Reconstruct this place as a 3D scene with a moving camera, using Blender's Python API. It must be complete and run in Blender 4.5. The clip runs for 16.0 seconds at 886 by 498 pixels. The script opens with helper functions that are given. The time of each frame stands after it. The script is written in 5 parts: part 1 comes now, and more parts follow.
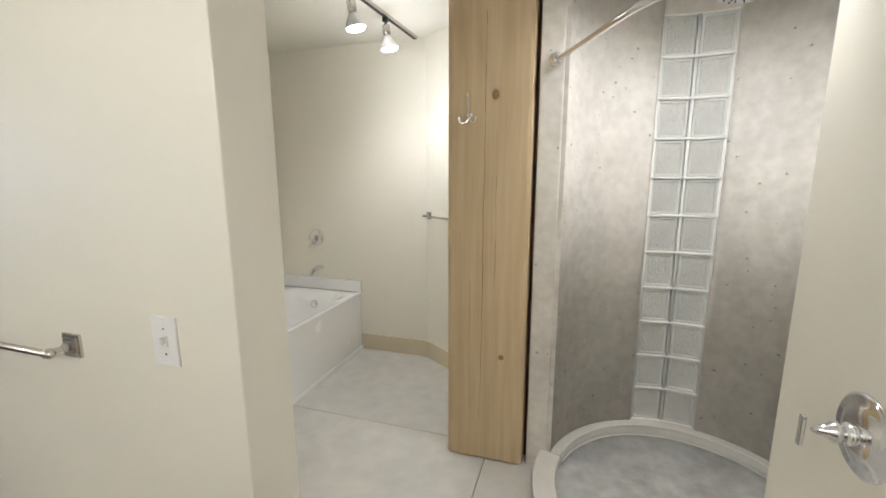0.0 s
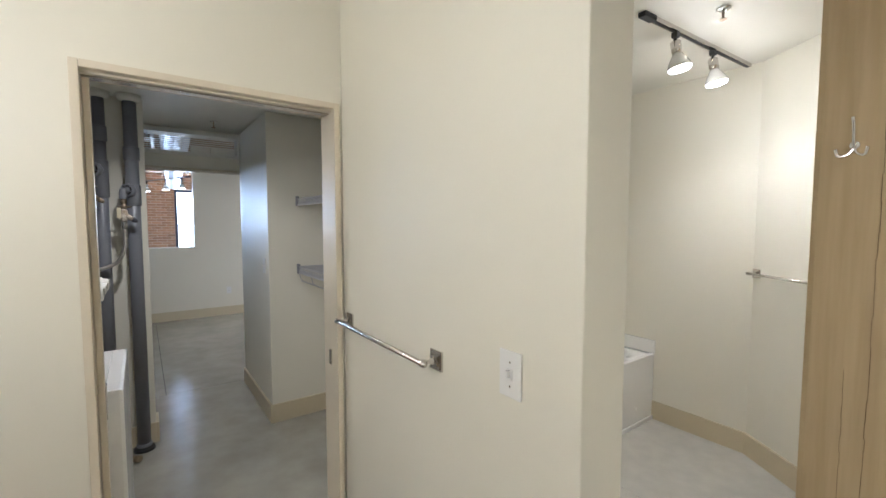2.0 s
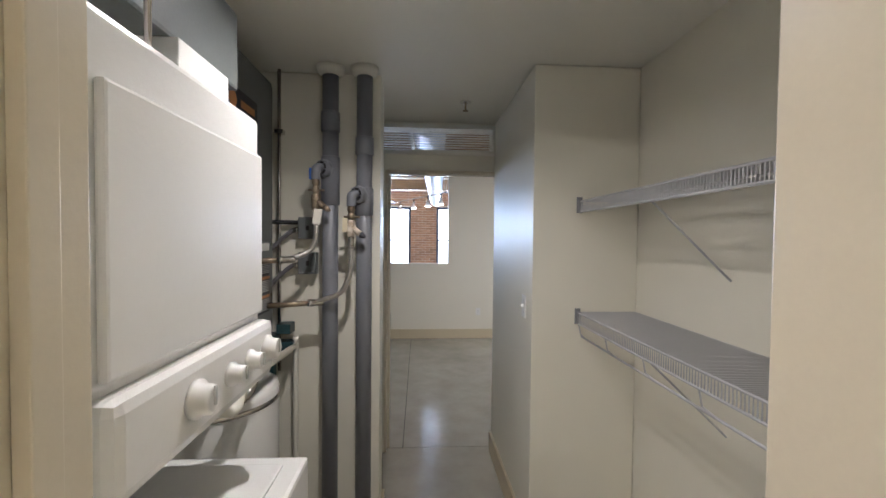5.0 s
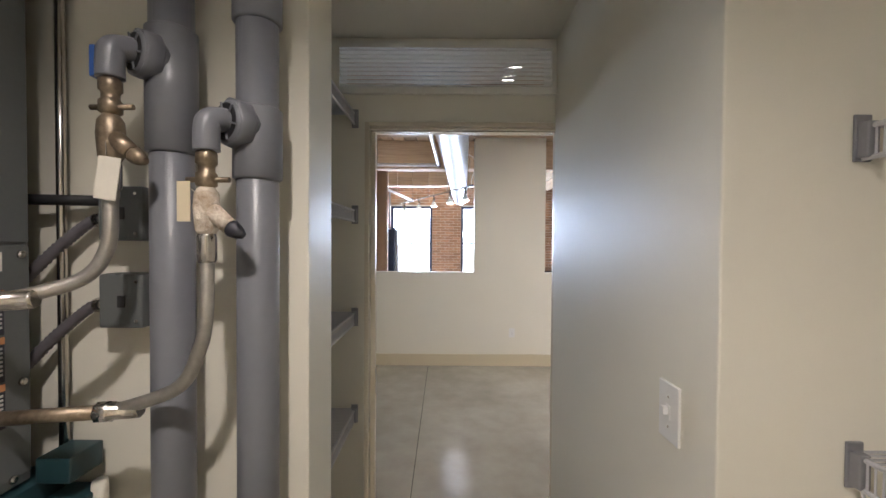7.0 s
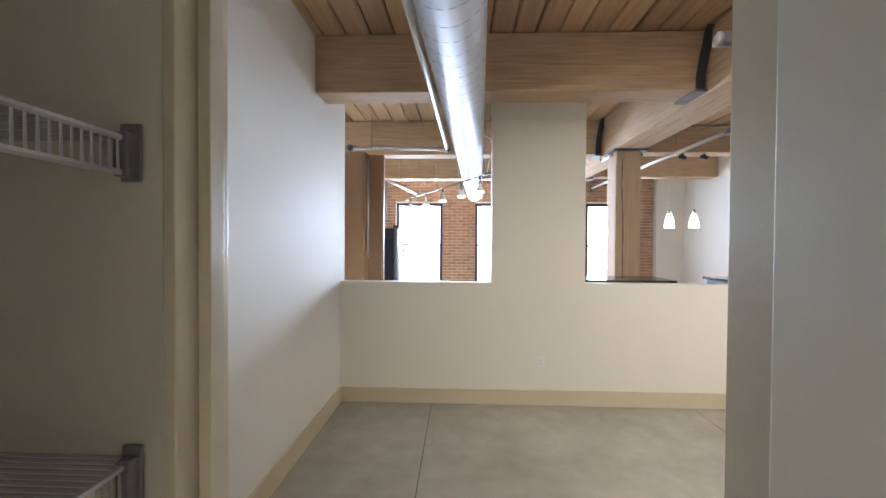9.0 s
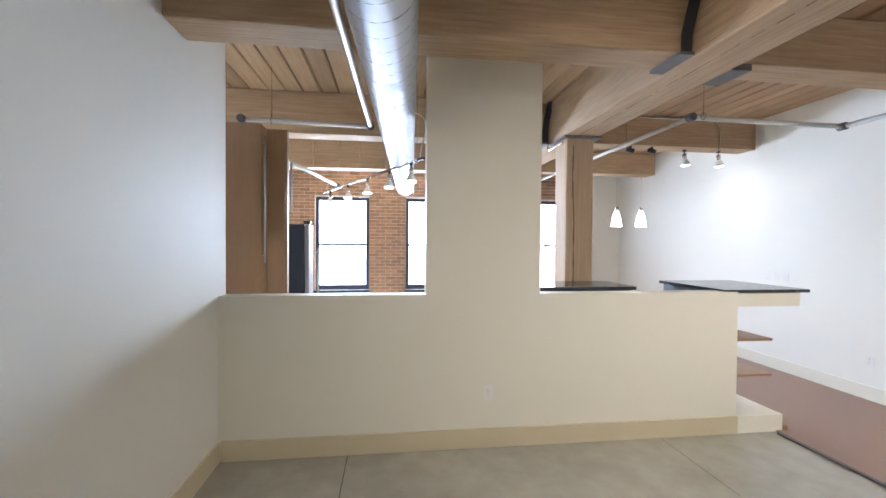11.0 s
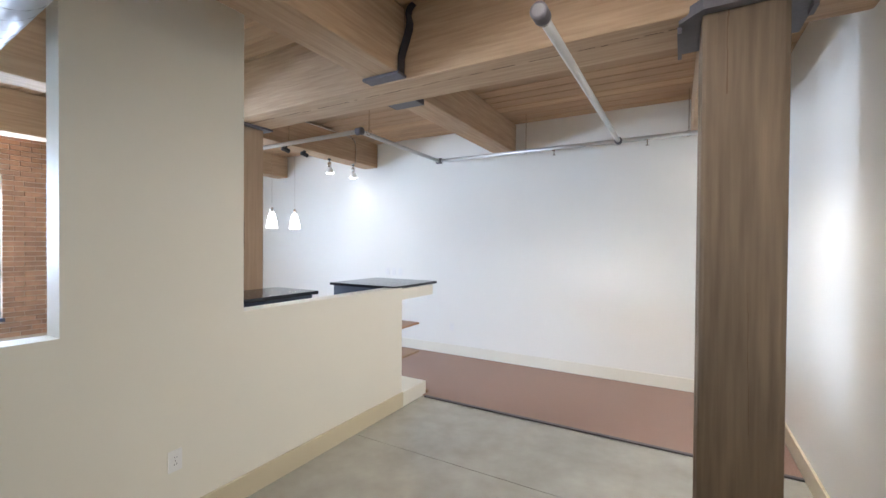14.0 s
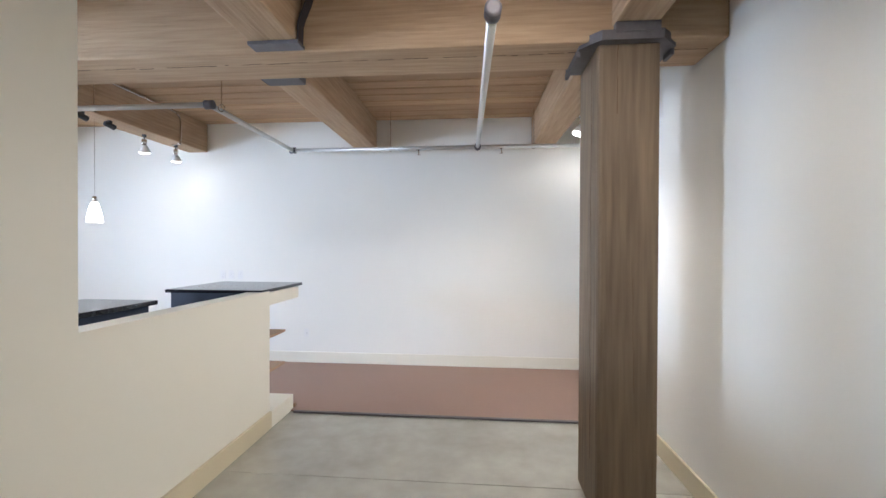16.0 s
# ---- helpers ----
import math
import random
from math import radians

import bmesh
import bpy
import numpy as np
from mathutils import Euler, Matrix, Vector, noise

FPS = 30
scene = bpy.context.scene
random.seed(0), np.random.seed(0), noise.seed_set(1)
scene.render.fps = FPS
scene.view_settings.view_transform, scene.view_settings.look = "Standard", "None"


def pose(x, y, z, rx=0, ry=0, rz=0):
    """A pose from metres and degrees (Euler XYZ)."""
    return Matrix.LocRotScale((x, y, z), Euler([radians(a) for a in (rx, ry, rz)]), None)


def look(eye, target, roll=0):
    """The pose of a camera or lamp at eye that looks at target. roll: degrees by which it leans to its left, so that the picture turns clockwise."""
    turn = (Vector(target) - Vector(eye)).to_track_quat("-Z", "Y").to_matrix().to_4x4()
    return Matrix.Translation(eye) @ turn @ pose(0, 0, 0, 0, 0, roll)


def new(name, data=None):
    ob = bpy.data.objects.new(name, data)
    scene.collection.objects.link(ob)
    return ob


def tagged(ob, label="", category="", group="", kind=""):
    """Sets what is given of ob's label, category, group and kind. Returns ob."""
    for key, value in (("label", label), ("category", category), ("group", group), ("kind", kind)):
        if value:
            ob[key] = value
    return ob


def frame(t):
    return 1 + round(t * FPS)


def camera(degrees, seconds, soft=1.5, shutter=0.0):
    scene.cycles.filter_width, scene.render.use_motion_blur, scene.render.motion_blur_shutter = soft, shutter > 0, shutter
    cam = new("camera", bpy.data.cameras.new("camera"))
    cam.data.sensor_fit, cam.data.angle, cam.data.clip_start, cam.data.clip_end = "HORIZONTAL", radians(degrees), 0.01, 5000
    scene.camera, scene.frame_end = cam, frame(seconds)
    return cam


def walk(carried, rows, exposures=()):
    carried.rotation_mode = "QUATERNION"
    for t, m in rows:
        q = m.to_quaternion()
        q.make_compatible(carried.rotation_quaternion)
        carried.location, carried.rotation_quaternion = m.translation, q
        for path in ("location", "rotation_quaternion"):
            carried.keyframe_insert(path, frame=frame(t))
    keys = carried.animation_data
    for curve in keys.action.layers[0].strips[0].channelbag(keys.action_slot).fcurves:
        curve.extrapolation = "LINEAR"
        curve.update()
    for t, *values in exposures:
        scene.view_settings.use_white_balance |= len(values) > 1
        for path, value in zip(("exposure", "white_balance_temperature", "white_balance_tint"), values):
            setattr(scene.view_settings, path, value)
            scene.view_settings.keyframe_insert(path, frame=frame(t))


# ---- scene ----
import colorsys
import itertools

cam = camera(93.8, 16.0)
# seconds, eye x, y, z, yaw, pitch, roll
ROWS = [
    (0, 0.001, 0.001, 1.574, 17.57, -10.18, 0.09),
    (0.5, -0.038, -0.061, 1.592, 20.65, -8.79, 0.18),
    (1, -0.063, -0.081, 1.596, 30.24, -6.78, 0.19),
    (1.5, -0.096, -0.076, 1.587, 42.47, -4.96, 0.17),
    (2, -0.152, -0.066, 1.577, 54.00, -3.61, -0.02),
    (2.5, -0.249, -0.060, 1.588, 63.72, -3.02, 0.02),
    (3, -0.454, -0.012, 1.584, 71.60, -2.42, 0.02),
    (3.5, -0.706, 0.052, 1.583, 78.15, -2.08, -0.07),
    (4, -0.966, 0.118, 1.588, 82.55, -1.93, -0.33),
    (4.2, -1.080, 0.132, 1.590, 83.65, -1.90, -0.47),
    (6.3, -2.360, 0.228, 1.571, 89.78, -1.22, -0.53),
    (6.5, -2.496, 0.240, 1.571, 90.17, -1.29, -0.59),
    (7, -2.830, 0.262, 1.576, 90.24, -1.12, -0.37),
    (7.5, -3.143, 0.270, 1.582, 91.16, -1.50, -0.56),
    (8, -3.485, 0.282, 1.563, 91.63, -1.19, -0.39),
    (8.2, -3.592, 0.297, 1.570, 91.68, -1.07, -0.39),
    (10.3, -4.656, 0.351, 1.561, 93.14, -0.93, -0.27),
    (10.5, -4.724, 0.391, 1.582, 91.61, -1.17, -0.18),
    (11, -4.952, 0.370, 1.579, 82.83, -1.00, -0.43),
    (11.5, -5.166, 0.386, 1.581, 73.04, -1.06, -0.29),
    (12, -5.345, 0.340, 1.578, 63.55, -0.80, -0.43),
    (12.5, -5.494, 0.241, 1.588, 53.33, -0.78, -0.49),
    (13, -5.525, 0.150, 1.587, 44.62, -0.58, -0.41),
    (13.5, -5.563, 0.022, 1.594, 37.05, -0.72, -0.19),
    (14, -5.677, -0.110, 1.611, 29.84, -0.65, -0.42),
    (14.5, -5.777, -0.178, 1.615, 23.06, -0.78, -0.48),
    (15, -5.914, -0.243, 1.591, 16.40, -0.47, -0.45),
    (15.5, -6.091, -0.262, 1.591, 10.29, -0.42, -0.29),
    (16, -6.276, -0.186, 1.577, 4.81, -0.47, -0.21),
]
EXPOSURES = [(0.0, 0.25, 5150, 12), (1.5, 0.14, 5200, 12), (3.0, 0.03, 5050, 13), (4.2, 0.13, 5150, 14), (6.3, 0.47, 5750, 17), (7.3, 0.56, 5750, 17), (8.2, 0.56, 5800, 16), (10.3, 0.53, 5850, 14), (12.5, 0.44, 5650, 13), (16.0, 0.39, 5600, 13)]
walk(cam, [(t, pose(x, y, z, 90 + pitch, roll, yaw)) for t, x, y, z, yaw, pitch, roll in ROWS], EXPOSURES)

# ---- plan, in metres ----
BATH_X = -1.90          # bathroom face of the wall with the first sliding door
CORR_X = -4.575         # corridor face of the wall with the second sliding door
HALL_X = -4.70          # hall face of that wall
FURR_X = -4.90          # furred hall wall past the door
HALF_X = -8.06          # face of the half wall
HALF_B = -8.20
HALL_S = -0.843         # south wall of the hall
NORTH = 5.216           # long white wall
BRICK = -13.40          # brick wall with the windows
DECK = 3.22             # underside of the plank deck
BEAM_S = 2.76           # underside of the beams south of the girder
BEAM_N = 2.84           # and north of it
GIRD_Z, GIRD_Y1 = 2.73, 2.60
CORR_Z = 2.42
BATH_Z = 2.62

# ---- world and lights ----
world = bpy.data.worlds.new("sky")
scene.world = world
world.use_nodes = True
wn = world.node_tree.nodes
sky = wn.new("ShaderNodeTexSky")
sky.sky_type = "NISHITA"
sky.sun_disc = False
sky.sun_elevation = radians(40)
sky.sun_rotation = radians(60)
world.node_tree.links.new(sky.outputs[0], wn["Background"].inputs[0])
wn["Background"].inputs[1].default_value = 0.12


def lamp(name, kind, m, power, colour, size=0.1, size_y=None, spot=None, blend=0.5):
    data = bpy.data.lights.new(name, kind)
    data.energy, data.color = power, colour
    if kind == "AREA":
        data.size = size
        if size_y:
            data.shape, data.size_y = "RECTANGLE", size_y
    else:
        data.shadow_soft_size = size
    if kind == "SPOT":
        data.spot_size, data.spot_blend = radians(spot), blend
    ob = new(name, data)
    ob.matrix_world = m
    return ob


WARM = (1.0, 0.87, 0.70)
DAY = (0.74, 0.865, 1.0)
WINDOWS = [(-1.12, -0.06), (0.67, 1.73), (3.14, 4.20)]
WIN_Z0, WIN_Z1 = 0.60, 2.46
for (y0, y1), power in zip(WINDOWS, (250, 235, 28)):
    lamp("window_daylight", "AREA", look((BRICK - 0.34, (y0 + y1) / 2, 1.98), (0, (y0 + y1) / 2, 1.2)), power, DAY, y1 - y0 + 0.1, 1.0)
for y in (2.31, 2.74):
    lamp("bath_spot_light", "SPOT", look((-1.21, y, 2.36), (-1.1, y - 0.1, 0)), 24, WARM, 0.05, spot=150, blend=1.0)
    lamp("bath_bulb_glow", "POINT", pose(-1.21, y, 2.33), 4.2, WARM, 0.06)
for x in (-0.95, -0.25):
    lamp("vanity_light_bulb", "POINT", pose(x, -0.80, 2.05), 14, WARM, 0.06)
# fill added above the shower pan; no fitting belongs to it
lamp("shower_fill_light", "SPOT", look((0.45, 1.75, 2.57), (0.5, 1.85, 0)), 58, WARM, 0.1, spot=154, blend=0.9)
lamp("recessed_light_bulb", "SPOT", look((-2.81, 0.03, 2.40), (-2.81, 0.03, 0)), 50, WARM, 0.03, spot=142, blend=0.8)
for y in (4.28, 4.78):
    lamp("wall_spot_light", "SPOT", look((-10.16, y, 2.58), (-10.2, 5.2, 1.9)), 2.5, WARM, 0.04, spot=110, blend=0.8)
# warm fill for the hall, added overhead and out of view
for x in (-5.70, -5.90, -6.10):
    lamp("hall_fill_light", "SPOT", look((x, 0.75, 2.86), (x - 0.9, 2.6, 0)), 58, WARM, 0.05, spot=150, blend=0.8)
# unseen fill lamps, added to brighten the floor and half wall
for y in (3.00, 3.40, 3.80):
    lamp("side_fill_light", "SPOT", look((-5.36, y, 2.63), (-6.5, y - 0.15, 0)), 160, (1.0, 0.89, 0.74), 0.05, spot=135, blend=1.0)
for y in (3.35, 3.68):
    lamp("pendant_bulb_light", "POINT", pose(-10.14, y, 1.74), 2.5, WARM, 0.04)
lamp("corner_spot_light", "SPOT", look((-5.06, 4.68, 2.66), (-5.2, 5.2, 2.1)), 4, WARM, 0.04, spot=150, blend=0.8)
for x, y in ((-9.6, 0.5), (-11.2, -0.3), (-12.2, -0.75)):
    lamp("track_bulb_light", "SPOT", look((x, y, 2.24), (x, y, 0)), 32, WARM, 0.05, spot=130, blend=0.8)

# ---- materials ----


def material(name, colour, rough=0.6, metal=0.0, vary=0.08, scale=3.0, fine=60.0, bump=0.05, stretch=(1, 1, 1), spots=0.0, dark=None, coat=0.0, random=0.0, spec=0.5, grain=0.35):
    """A principled surface with slow stains, fine grain and relief. stretch: how the grain runs; dark: the stain's colour."""
    mat = bpy.data.materials.new(name)
    mat.use_nodes = True
    n, l = mat.node_tree.nodes, mat.node_tree.links
    b = n["Principled BSDF"]
    tc = n.new("ShaderNodeTexCoord")
    mp = n.new("ShaderNodeMapping")
    mp.inputs["Scale"].default_value = stretch
    mp.inputs["Location"].default_value = (3.31, 1.17, 0.43)
    l.new(tc.outputs["Object"], mp.inputs[0])
    big, small = n.new("ShaderNodeTexNoise"), n.new("ShaderNodeTexNoise")
    big.inputs["Scale"].default_value, small.inputs["Scale"].default_value = scale, fine
    big.inputs["Detail"].default_value, small.inputs["Detail"].default_value = 3, 4
    l.new(mp.outputs[0], big.inputs[0])
    l.new(mp.outputs[0], small.inputs[0])
    mix = n.new("ShaderNodeMix")
    mix.data_type = "RGBA"
    dk = dark or tuple(c * (1 - vary * 2) for c in colour)
    lt = tuple(min(1, c * (1 + vary)) for c in colour)
    mix.inputs["A"].default_value, mix.inputs["B"].default_value = (*dk, 1), (*lt, 1)
    ramp = n.new("ShaderNodeMapRange")
    ramp.inputs["From Min"].default_value, ramp.inputs["From Max"].default_value = 0.25, 0.77
    add = n.new("ShaderNodeMath")
    add.operation = "MULTIPLY_ADD"
    add.inputs[1].default_value, add.inputs[2].default_value = grain, 0.0
    l.new(small.outputs[0], add.inputs[0])
    sm = n.new("ShaderNodeMath")
    sm.operation = "MULTIPLY_ADD"
    sm.inputs[1].default_value = 1 - grain
    l.new(big.outputs[0], sm.inputs[0])
    l.new(add.outputs[0], sm.inputs[2])
    l.new(sm.outputs[0], ramp.inputs[0])
    l.new(ramp.outputs[0], mix.inputs["Factor"])
    out = mix.outputs["Result"]
    if random:
        info, hsv, rr = n.new("ShaderNodeObjectInfo"), n.new("ShaderNodeHueSaturation"), n.new("ShaderNodeMapRange")
        geo, pick = n.new("ShaderNodeNewGeometry"), n.new("ShaderNodeMath")
        pick.operation = "ADD"
        l.new(info.outputs["Random"], pick.inputs[0])
        l.new(geo.outputs["Random Per Island"], pick.inputs[1])
        frac = n.new("ShaderNodeMath")
        frac.operation = "FRACT"
        l.new(pick.outputs[0], frac.inputs[0])
        rr.inputs["To Min"].default_value, rr.inputs["To Max"].default_value = 1 - random, 1 + random
        l.new(frac.outputs[0], rr.inputs[0])
        l.new(rr.outputs[0], hsv.inputs["Value"])
        l.new(out, hsv.inputs["Color"])
        out = hsv.outputs[0]
    if spots:
        vo, vr, mx = n.new("ShaderNodeTexVoronoi"), n.new("ShaderNodeMapRange"), n.new("ShaderNodeMix")
        vo.inputs["Scale"].default_value = 14
        wp = n.new("ShaderNodeTexNoise")
        wp.inputs["Scale"].default_value = 30
        wa = n.new("ShaderNodeVectorMath")
        wa.operation = "MULTIPLY_ADD"
        wa.inputs[1].default_value = (0.05, 0.05, 0.03)
        l.new(tc.outputs["Object"], wp.inputs[0])
        l.new(wp.outputs["Color"], wa.inputs[0])
        l.new(tc.outputs["Object"], wa.inputs[2])
        l.new(wa.outputs[0], vo.inputs[0])
        vr.inputs["From Min"].default_value, vr.inputs["From Max"].default_value = 0.05, 0.12
        vr.inputs["To Min"].default_value, vr.inputs["To Max"].default_value = spots, 0
        l.new(vo.outputs["Distance"], vr.inputs[0])
        mx.data_type = "RGBA"
        mx.inputs["B"].default_value = (*[c * 0.3 for c in colour], 1)
        l.new(out, mx.inputs["A"])
        l.new(vr.outputs[0], mx.inputs["Factor"])
        out = mx.outputs["Result"]
    l.new(out, b.inputs["Base Color"])
    b.inputs["Roughness"].default_value, b.inputs["Metallic"].default_value = rough, metal
    b.inputs["Coat Weight"].default_value = coat
    b.inputs["Specular IOR Level"].default_value = spec
    rv = n.new("ShaderNodeMapRange")
    rv.inputs["To Min"].default_value, rv.inputs["To Max"].default_value = max(0.02, rough - 0.08), min(1, rough + 0.1)
    l.new(big.outputs[0], rv.inputs[0])
    l.new(rv.outputs[0], b.inputs["Roughness"])
    bp = n.new("ShaderNodeBump")
    bp.inputs["Strength"].default_value, bp.inputs["Distance"].default_value = bump, 0.01
    l.new(small.outputs[0], bp.inputs["Height"])
    l.new(bp.outputs[0], b.inputs["Normal"])
    return mat


def glow(name, colour, strength):
    mat = bpy.data.materials.new(name)
    mat.use_nodes = True
    b = mat.node_tree.nodes["Principled BSDF"]
    b.inputs["Base Color"].default_value = (*colour, 1)
    b.inputs["Emission Color"].default_value = (*colour, 1)
    b.inputs["Emission Strength"].default_value = strength
    return mat


def glass(name, colour, rough=0.0, bump=0.0, scale=40):
    mat = bpy.data.materials.new(name)
    mat.use_nodes = True
    n, l = mat.node_tree.nodes, mat.node_tree.links
    b = n["Principled BSDF"]
    b.inputs["Base Color"].default_value = (*colour, 1)
    b.inputs["Roughness"].default_value = rough
    b.inputs["Transmission Weight"].default_value = 1.0
    if bump:
        tc, no, bp = n.new("ShaderNodeTexCoord"), n.new("ShaderNodeTexNoise"), n.new("ShaderNodeBump")
        no.inputs["Scale"].default_value = scale
        bp.inputs["Strength"].default_value, bp.inputs["Distance"].default_value = bump, 0.02
        l.new(tc.outputs["Object"], no.inputs[0])
        l.new(no.outputs[0], bp.inputs["Height"])
        l.new(bp.outputs[0], b.inputs["Normal"])
    return mat


CREAM = material("cream_wall_paint", (0.78, 0.748, 0.64), 0.47, vary=0.015, scale=1.2, fine=220, bump=0.03)
WHITE = material("white_wall_paint", (0.825, 0.81, 0.75), 0.55, vary=0.012, scale=1.2, fine=220, bump=0.03, spec=0.35)
CEIL = material("ceiling_paint", (0.78, 0.76, 0.68), 0.6, vary=0.015, scale=1.5, fine=200, bump=0.04)
TAN = material("tan_trim_paint", (0.62, 0.54, 0.37), 0.4, vary=0.03, scale=2, fine=120, bump=0.03)
FRAME = material("cream_trim_paint", (0.68, 0.61, 0.475), 0.35, vary=0.03, scale=2, fine=120, bump=0.03)
FLOOR = material("polished_concrete", (0.45, 0.43, 0.365), 0.17, vary=0.04, scale=1.3, fine=6, bump=0.015, dark=(0.28, 0.265, 0.225), grain=0.45, spec=0.8)
FLOOR_BATH = material("trowelled_concrete", (0.60, 0.58, 0.52), 0.3, vary=0.04, scale=1.8, fine=9, bump=0.02, dark=(0.44, 0.43, 0.39), grain=0.5)
JOINT_SHADE = material("joint_shadow_concrete", (0.07, 0.07, 0.06), 0.9)
CARPET = material("red_brown_floor_covering", (0.30, 0.19, 0.145), 0.5, vary=0.06, scale=2.0, fine=300, bump=0.25)
TIMBER = material("blasted_timber", (0.525, 0.38, 0.238), 0.75, vary=0.12, scale=2.6, fine=46, bump=0.5, stretch=(1, 0.06, 1), dark=(0.33, 0.215, 0.12), grain=0.62)
TIMBER_X = material("blasted_timber_girder", (0.525, 0.38, 0.238), 0.75, vary=0.12, scale=2.6, fine=46, bump=0.5, stretch=(0.06, 1, 1), dark=(0.33, 0.215, 0.12), grain=0.62)
# hall post wood, coloured darker than the other timber for its shaded face
TIMBER_Z = material("weathered_post_in_shade", (0.25, 0.18, 0.112), 0.75, vary=0.12, scale=3.5, fine=34, bump=0.4, stretch=(1, 1, 0.05), dark=(0.085, 0.058, 0.036), grain=0.55)
TIMBER_P = material("blasted_timber_post", (0.50, 0.36, 0.235), 0.75, vary=0.10, scale=2.5, fine=34, bump=0.35, stretch=(1, 1, 0.05), dark=(0.36, 0.24, 0.145), grain=0.62)
SEAM = material("dark_lock_seam", (0.25, 0.26, 0.29), 0.45, 0.7)
GOLD_Z = material("golden_timber_post", (0.56, 0.445, 0.265), 0.6, vary=0.10, scale=3.0, fine=34, bump=0.3, stretch=(1, 1, 0.05), dark=(0.42, 0.305, 0.16), grain=0.62)
PLANK = material("deck_plank_wood", (0.51, 0.355, 0.205), 0.75, vary=0.10, scale=2.0, fine=26, bump=0.25, stretch=(0.06, 1, 1), dark=(0.36, 0.22, 0.12), random=0.18, grain=0.62)
GAP = material("dark_gap", (0.05, 0.035, 0.025), 0.9)
CRACK = material("timber_crack", (0.13, 0.08, 0.045), 0.9)
KNOT = material("timber_knot", (0.33, 0.19, 0.085), 0.7, fine=20, scale=9)
BRICKM = material("red_brick", (0.49, 0.295, 0.18), 0.85, vary=0.15, scale=8, fine=70, bump=0.5, random=0.22)
MORTAR = material("mortar", (0.78, 0.70, 0.59), 0.9, vary=0.08, scale=6, fine=90, bump=0.3)
CHROME = material("chrome", (0.82, 0.82, 0.83), 0.07, 1.0, vary=0.01, bump=0.0)
NICKEL = material("brushed_nickel", (0.62, 0.59, 0.55), 0.17, 1.0, vary=0.03, bump=0.02)
GALV = material("galvanised_duct", (0.52, 0.55, 0.61), 0.38, 1.0, vary=0.06, scale=5, fine=40, bump=0.03)
PIPE = material("painted_steel_pipe", (0.66, 0.65, 0.62), 0.35, 0.7, vary=0.05, fine=50)
PVC = material("grey_plastic_pipe", (0.185, 0.19, 0.21), 0.35, vary=0.05, scale=4, fine=60)
PVCW = material("white_plastic_pipe", (0.74, 0.71, 0.62), 0.4, vary=0.04)
BRASS = material("dull_brass_fitting", (0.38, 0.31, 0.22), 0.45, 0.85, vary=0.15, scale=30, fine=120, bump=0.1, dark=(0.16, 0.12, 0.08))
CRUST = material("mineral_crust", (0.74, 0.69, 0.60), 0.8, vary=0.1, scale=28, fine=140, bump=0.5, dark=(0.33, 0.24, 0.15))
BRAID = material("braided_steel_hose", (0.60, 0.57, 0.52), 0.35, 0.9, vary=0.12, scale=60, fine=700, bump=0.25)
ENAMEL = material("white_enamel", (0.86, 0.85, 0.82), 0.22, vary=0.01, coat=0.3)
UNIT = material("grey_painted_steel", (0.13, 0.14, 0.137), 0.38, vary=0.06, scale=4, fine=120, bump=0.03)
TEAL = material("dark_teal_steel", (0.018, 0.05, 0.058), 0.4, vary=0.1)
PAPER = material("printed_paper", (0.76, 0.75, 0.70), 0.6, vary=0.02)
INK = material("dark_print", (0.03, 0.032, 0.045), 0.5, vary=0.05)
FAINT = material("faint_print", (0.56, 0.56, 0.53), 0.6)
ORANGE = material("orange_print", (0.55, 0.25, 0.10), 0.5, vary=0.05)
BLUE = material("blue_plastic", (0.03, 0.09, 0.30), 0.4)
TAG = material("card_tag", (0.72, 0.68, 0.58), 0.7)
PLASTIC = material("white_plastic", (0.80, 0.79, 0.76), 0.3, vary=0.01)
WIRE = material("coated_wire_shelf", (0.50, 0.50, 0.52), 0.35, 0.2, vary=0.02)
BRACKET = material("grey_bracket", (0.30, 0.30, 0.32), 0.4, 0.5)
SHOWER = material("cast_concrete", (0.72, 0.685, 0.61), 0.6, vary=0.10, scale=2.6, fine=20, bump=0.15, spots=0.85, dark=(0.46, 0.43, 0.37), grain=0.42)
PAN = material("painted_shower_floor", (0.74, 0.735, 0.70), 0.4, vary=0.10, scale=3.2, fine=13, dark=(0.30, 0.29, 0.265), grain=0.45)
CURB = material("pale_curb_plaster", (0.72, 0.69, 0.61), 0.55, vary=0.06, scale=5)
BLOCK = material("rippled_glass_block", (0.62, 0.62, 0.57), 0.07, vary=0.06, scale=6, fine=55, bump=1.0, stretch=(1.6, 1, 0.9), coat=0.6, spec=0.9, grain=0.3)
PANE = glass("window_glass", (1, 1, 1))
JOINT = material("white_block_mortar", (0.84, 0.83, 0.78), 0.5, vary=0.03)
RIM = material("clear_block_rim", (0.66, 0.67, 0.62), 0.12, vary=0.05, scale=8, bump=0.02, coat=0.5)
GRANITE = material("dark_granite", (0.055, 0.06, 0.085), 0.22, vary=0.5, scale=55, fine=150, dark=(0.0, 0.0, 0.003), bump=0.0, grain=0.5)
BLACK = material("black_worktop", (0.02, 0.021, 0.026), 0.15, vary=0.2, scale=30, fine=200, bump=0.0)
NAVY = material("navy_cabinet_panel", (0.025, 0.035, 0.06), 0.4, vary=0.1)
SASH = material("dark_window_frame", (0.035, 0.045, 0.085), 0.4, vary=0.08)
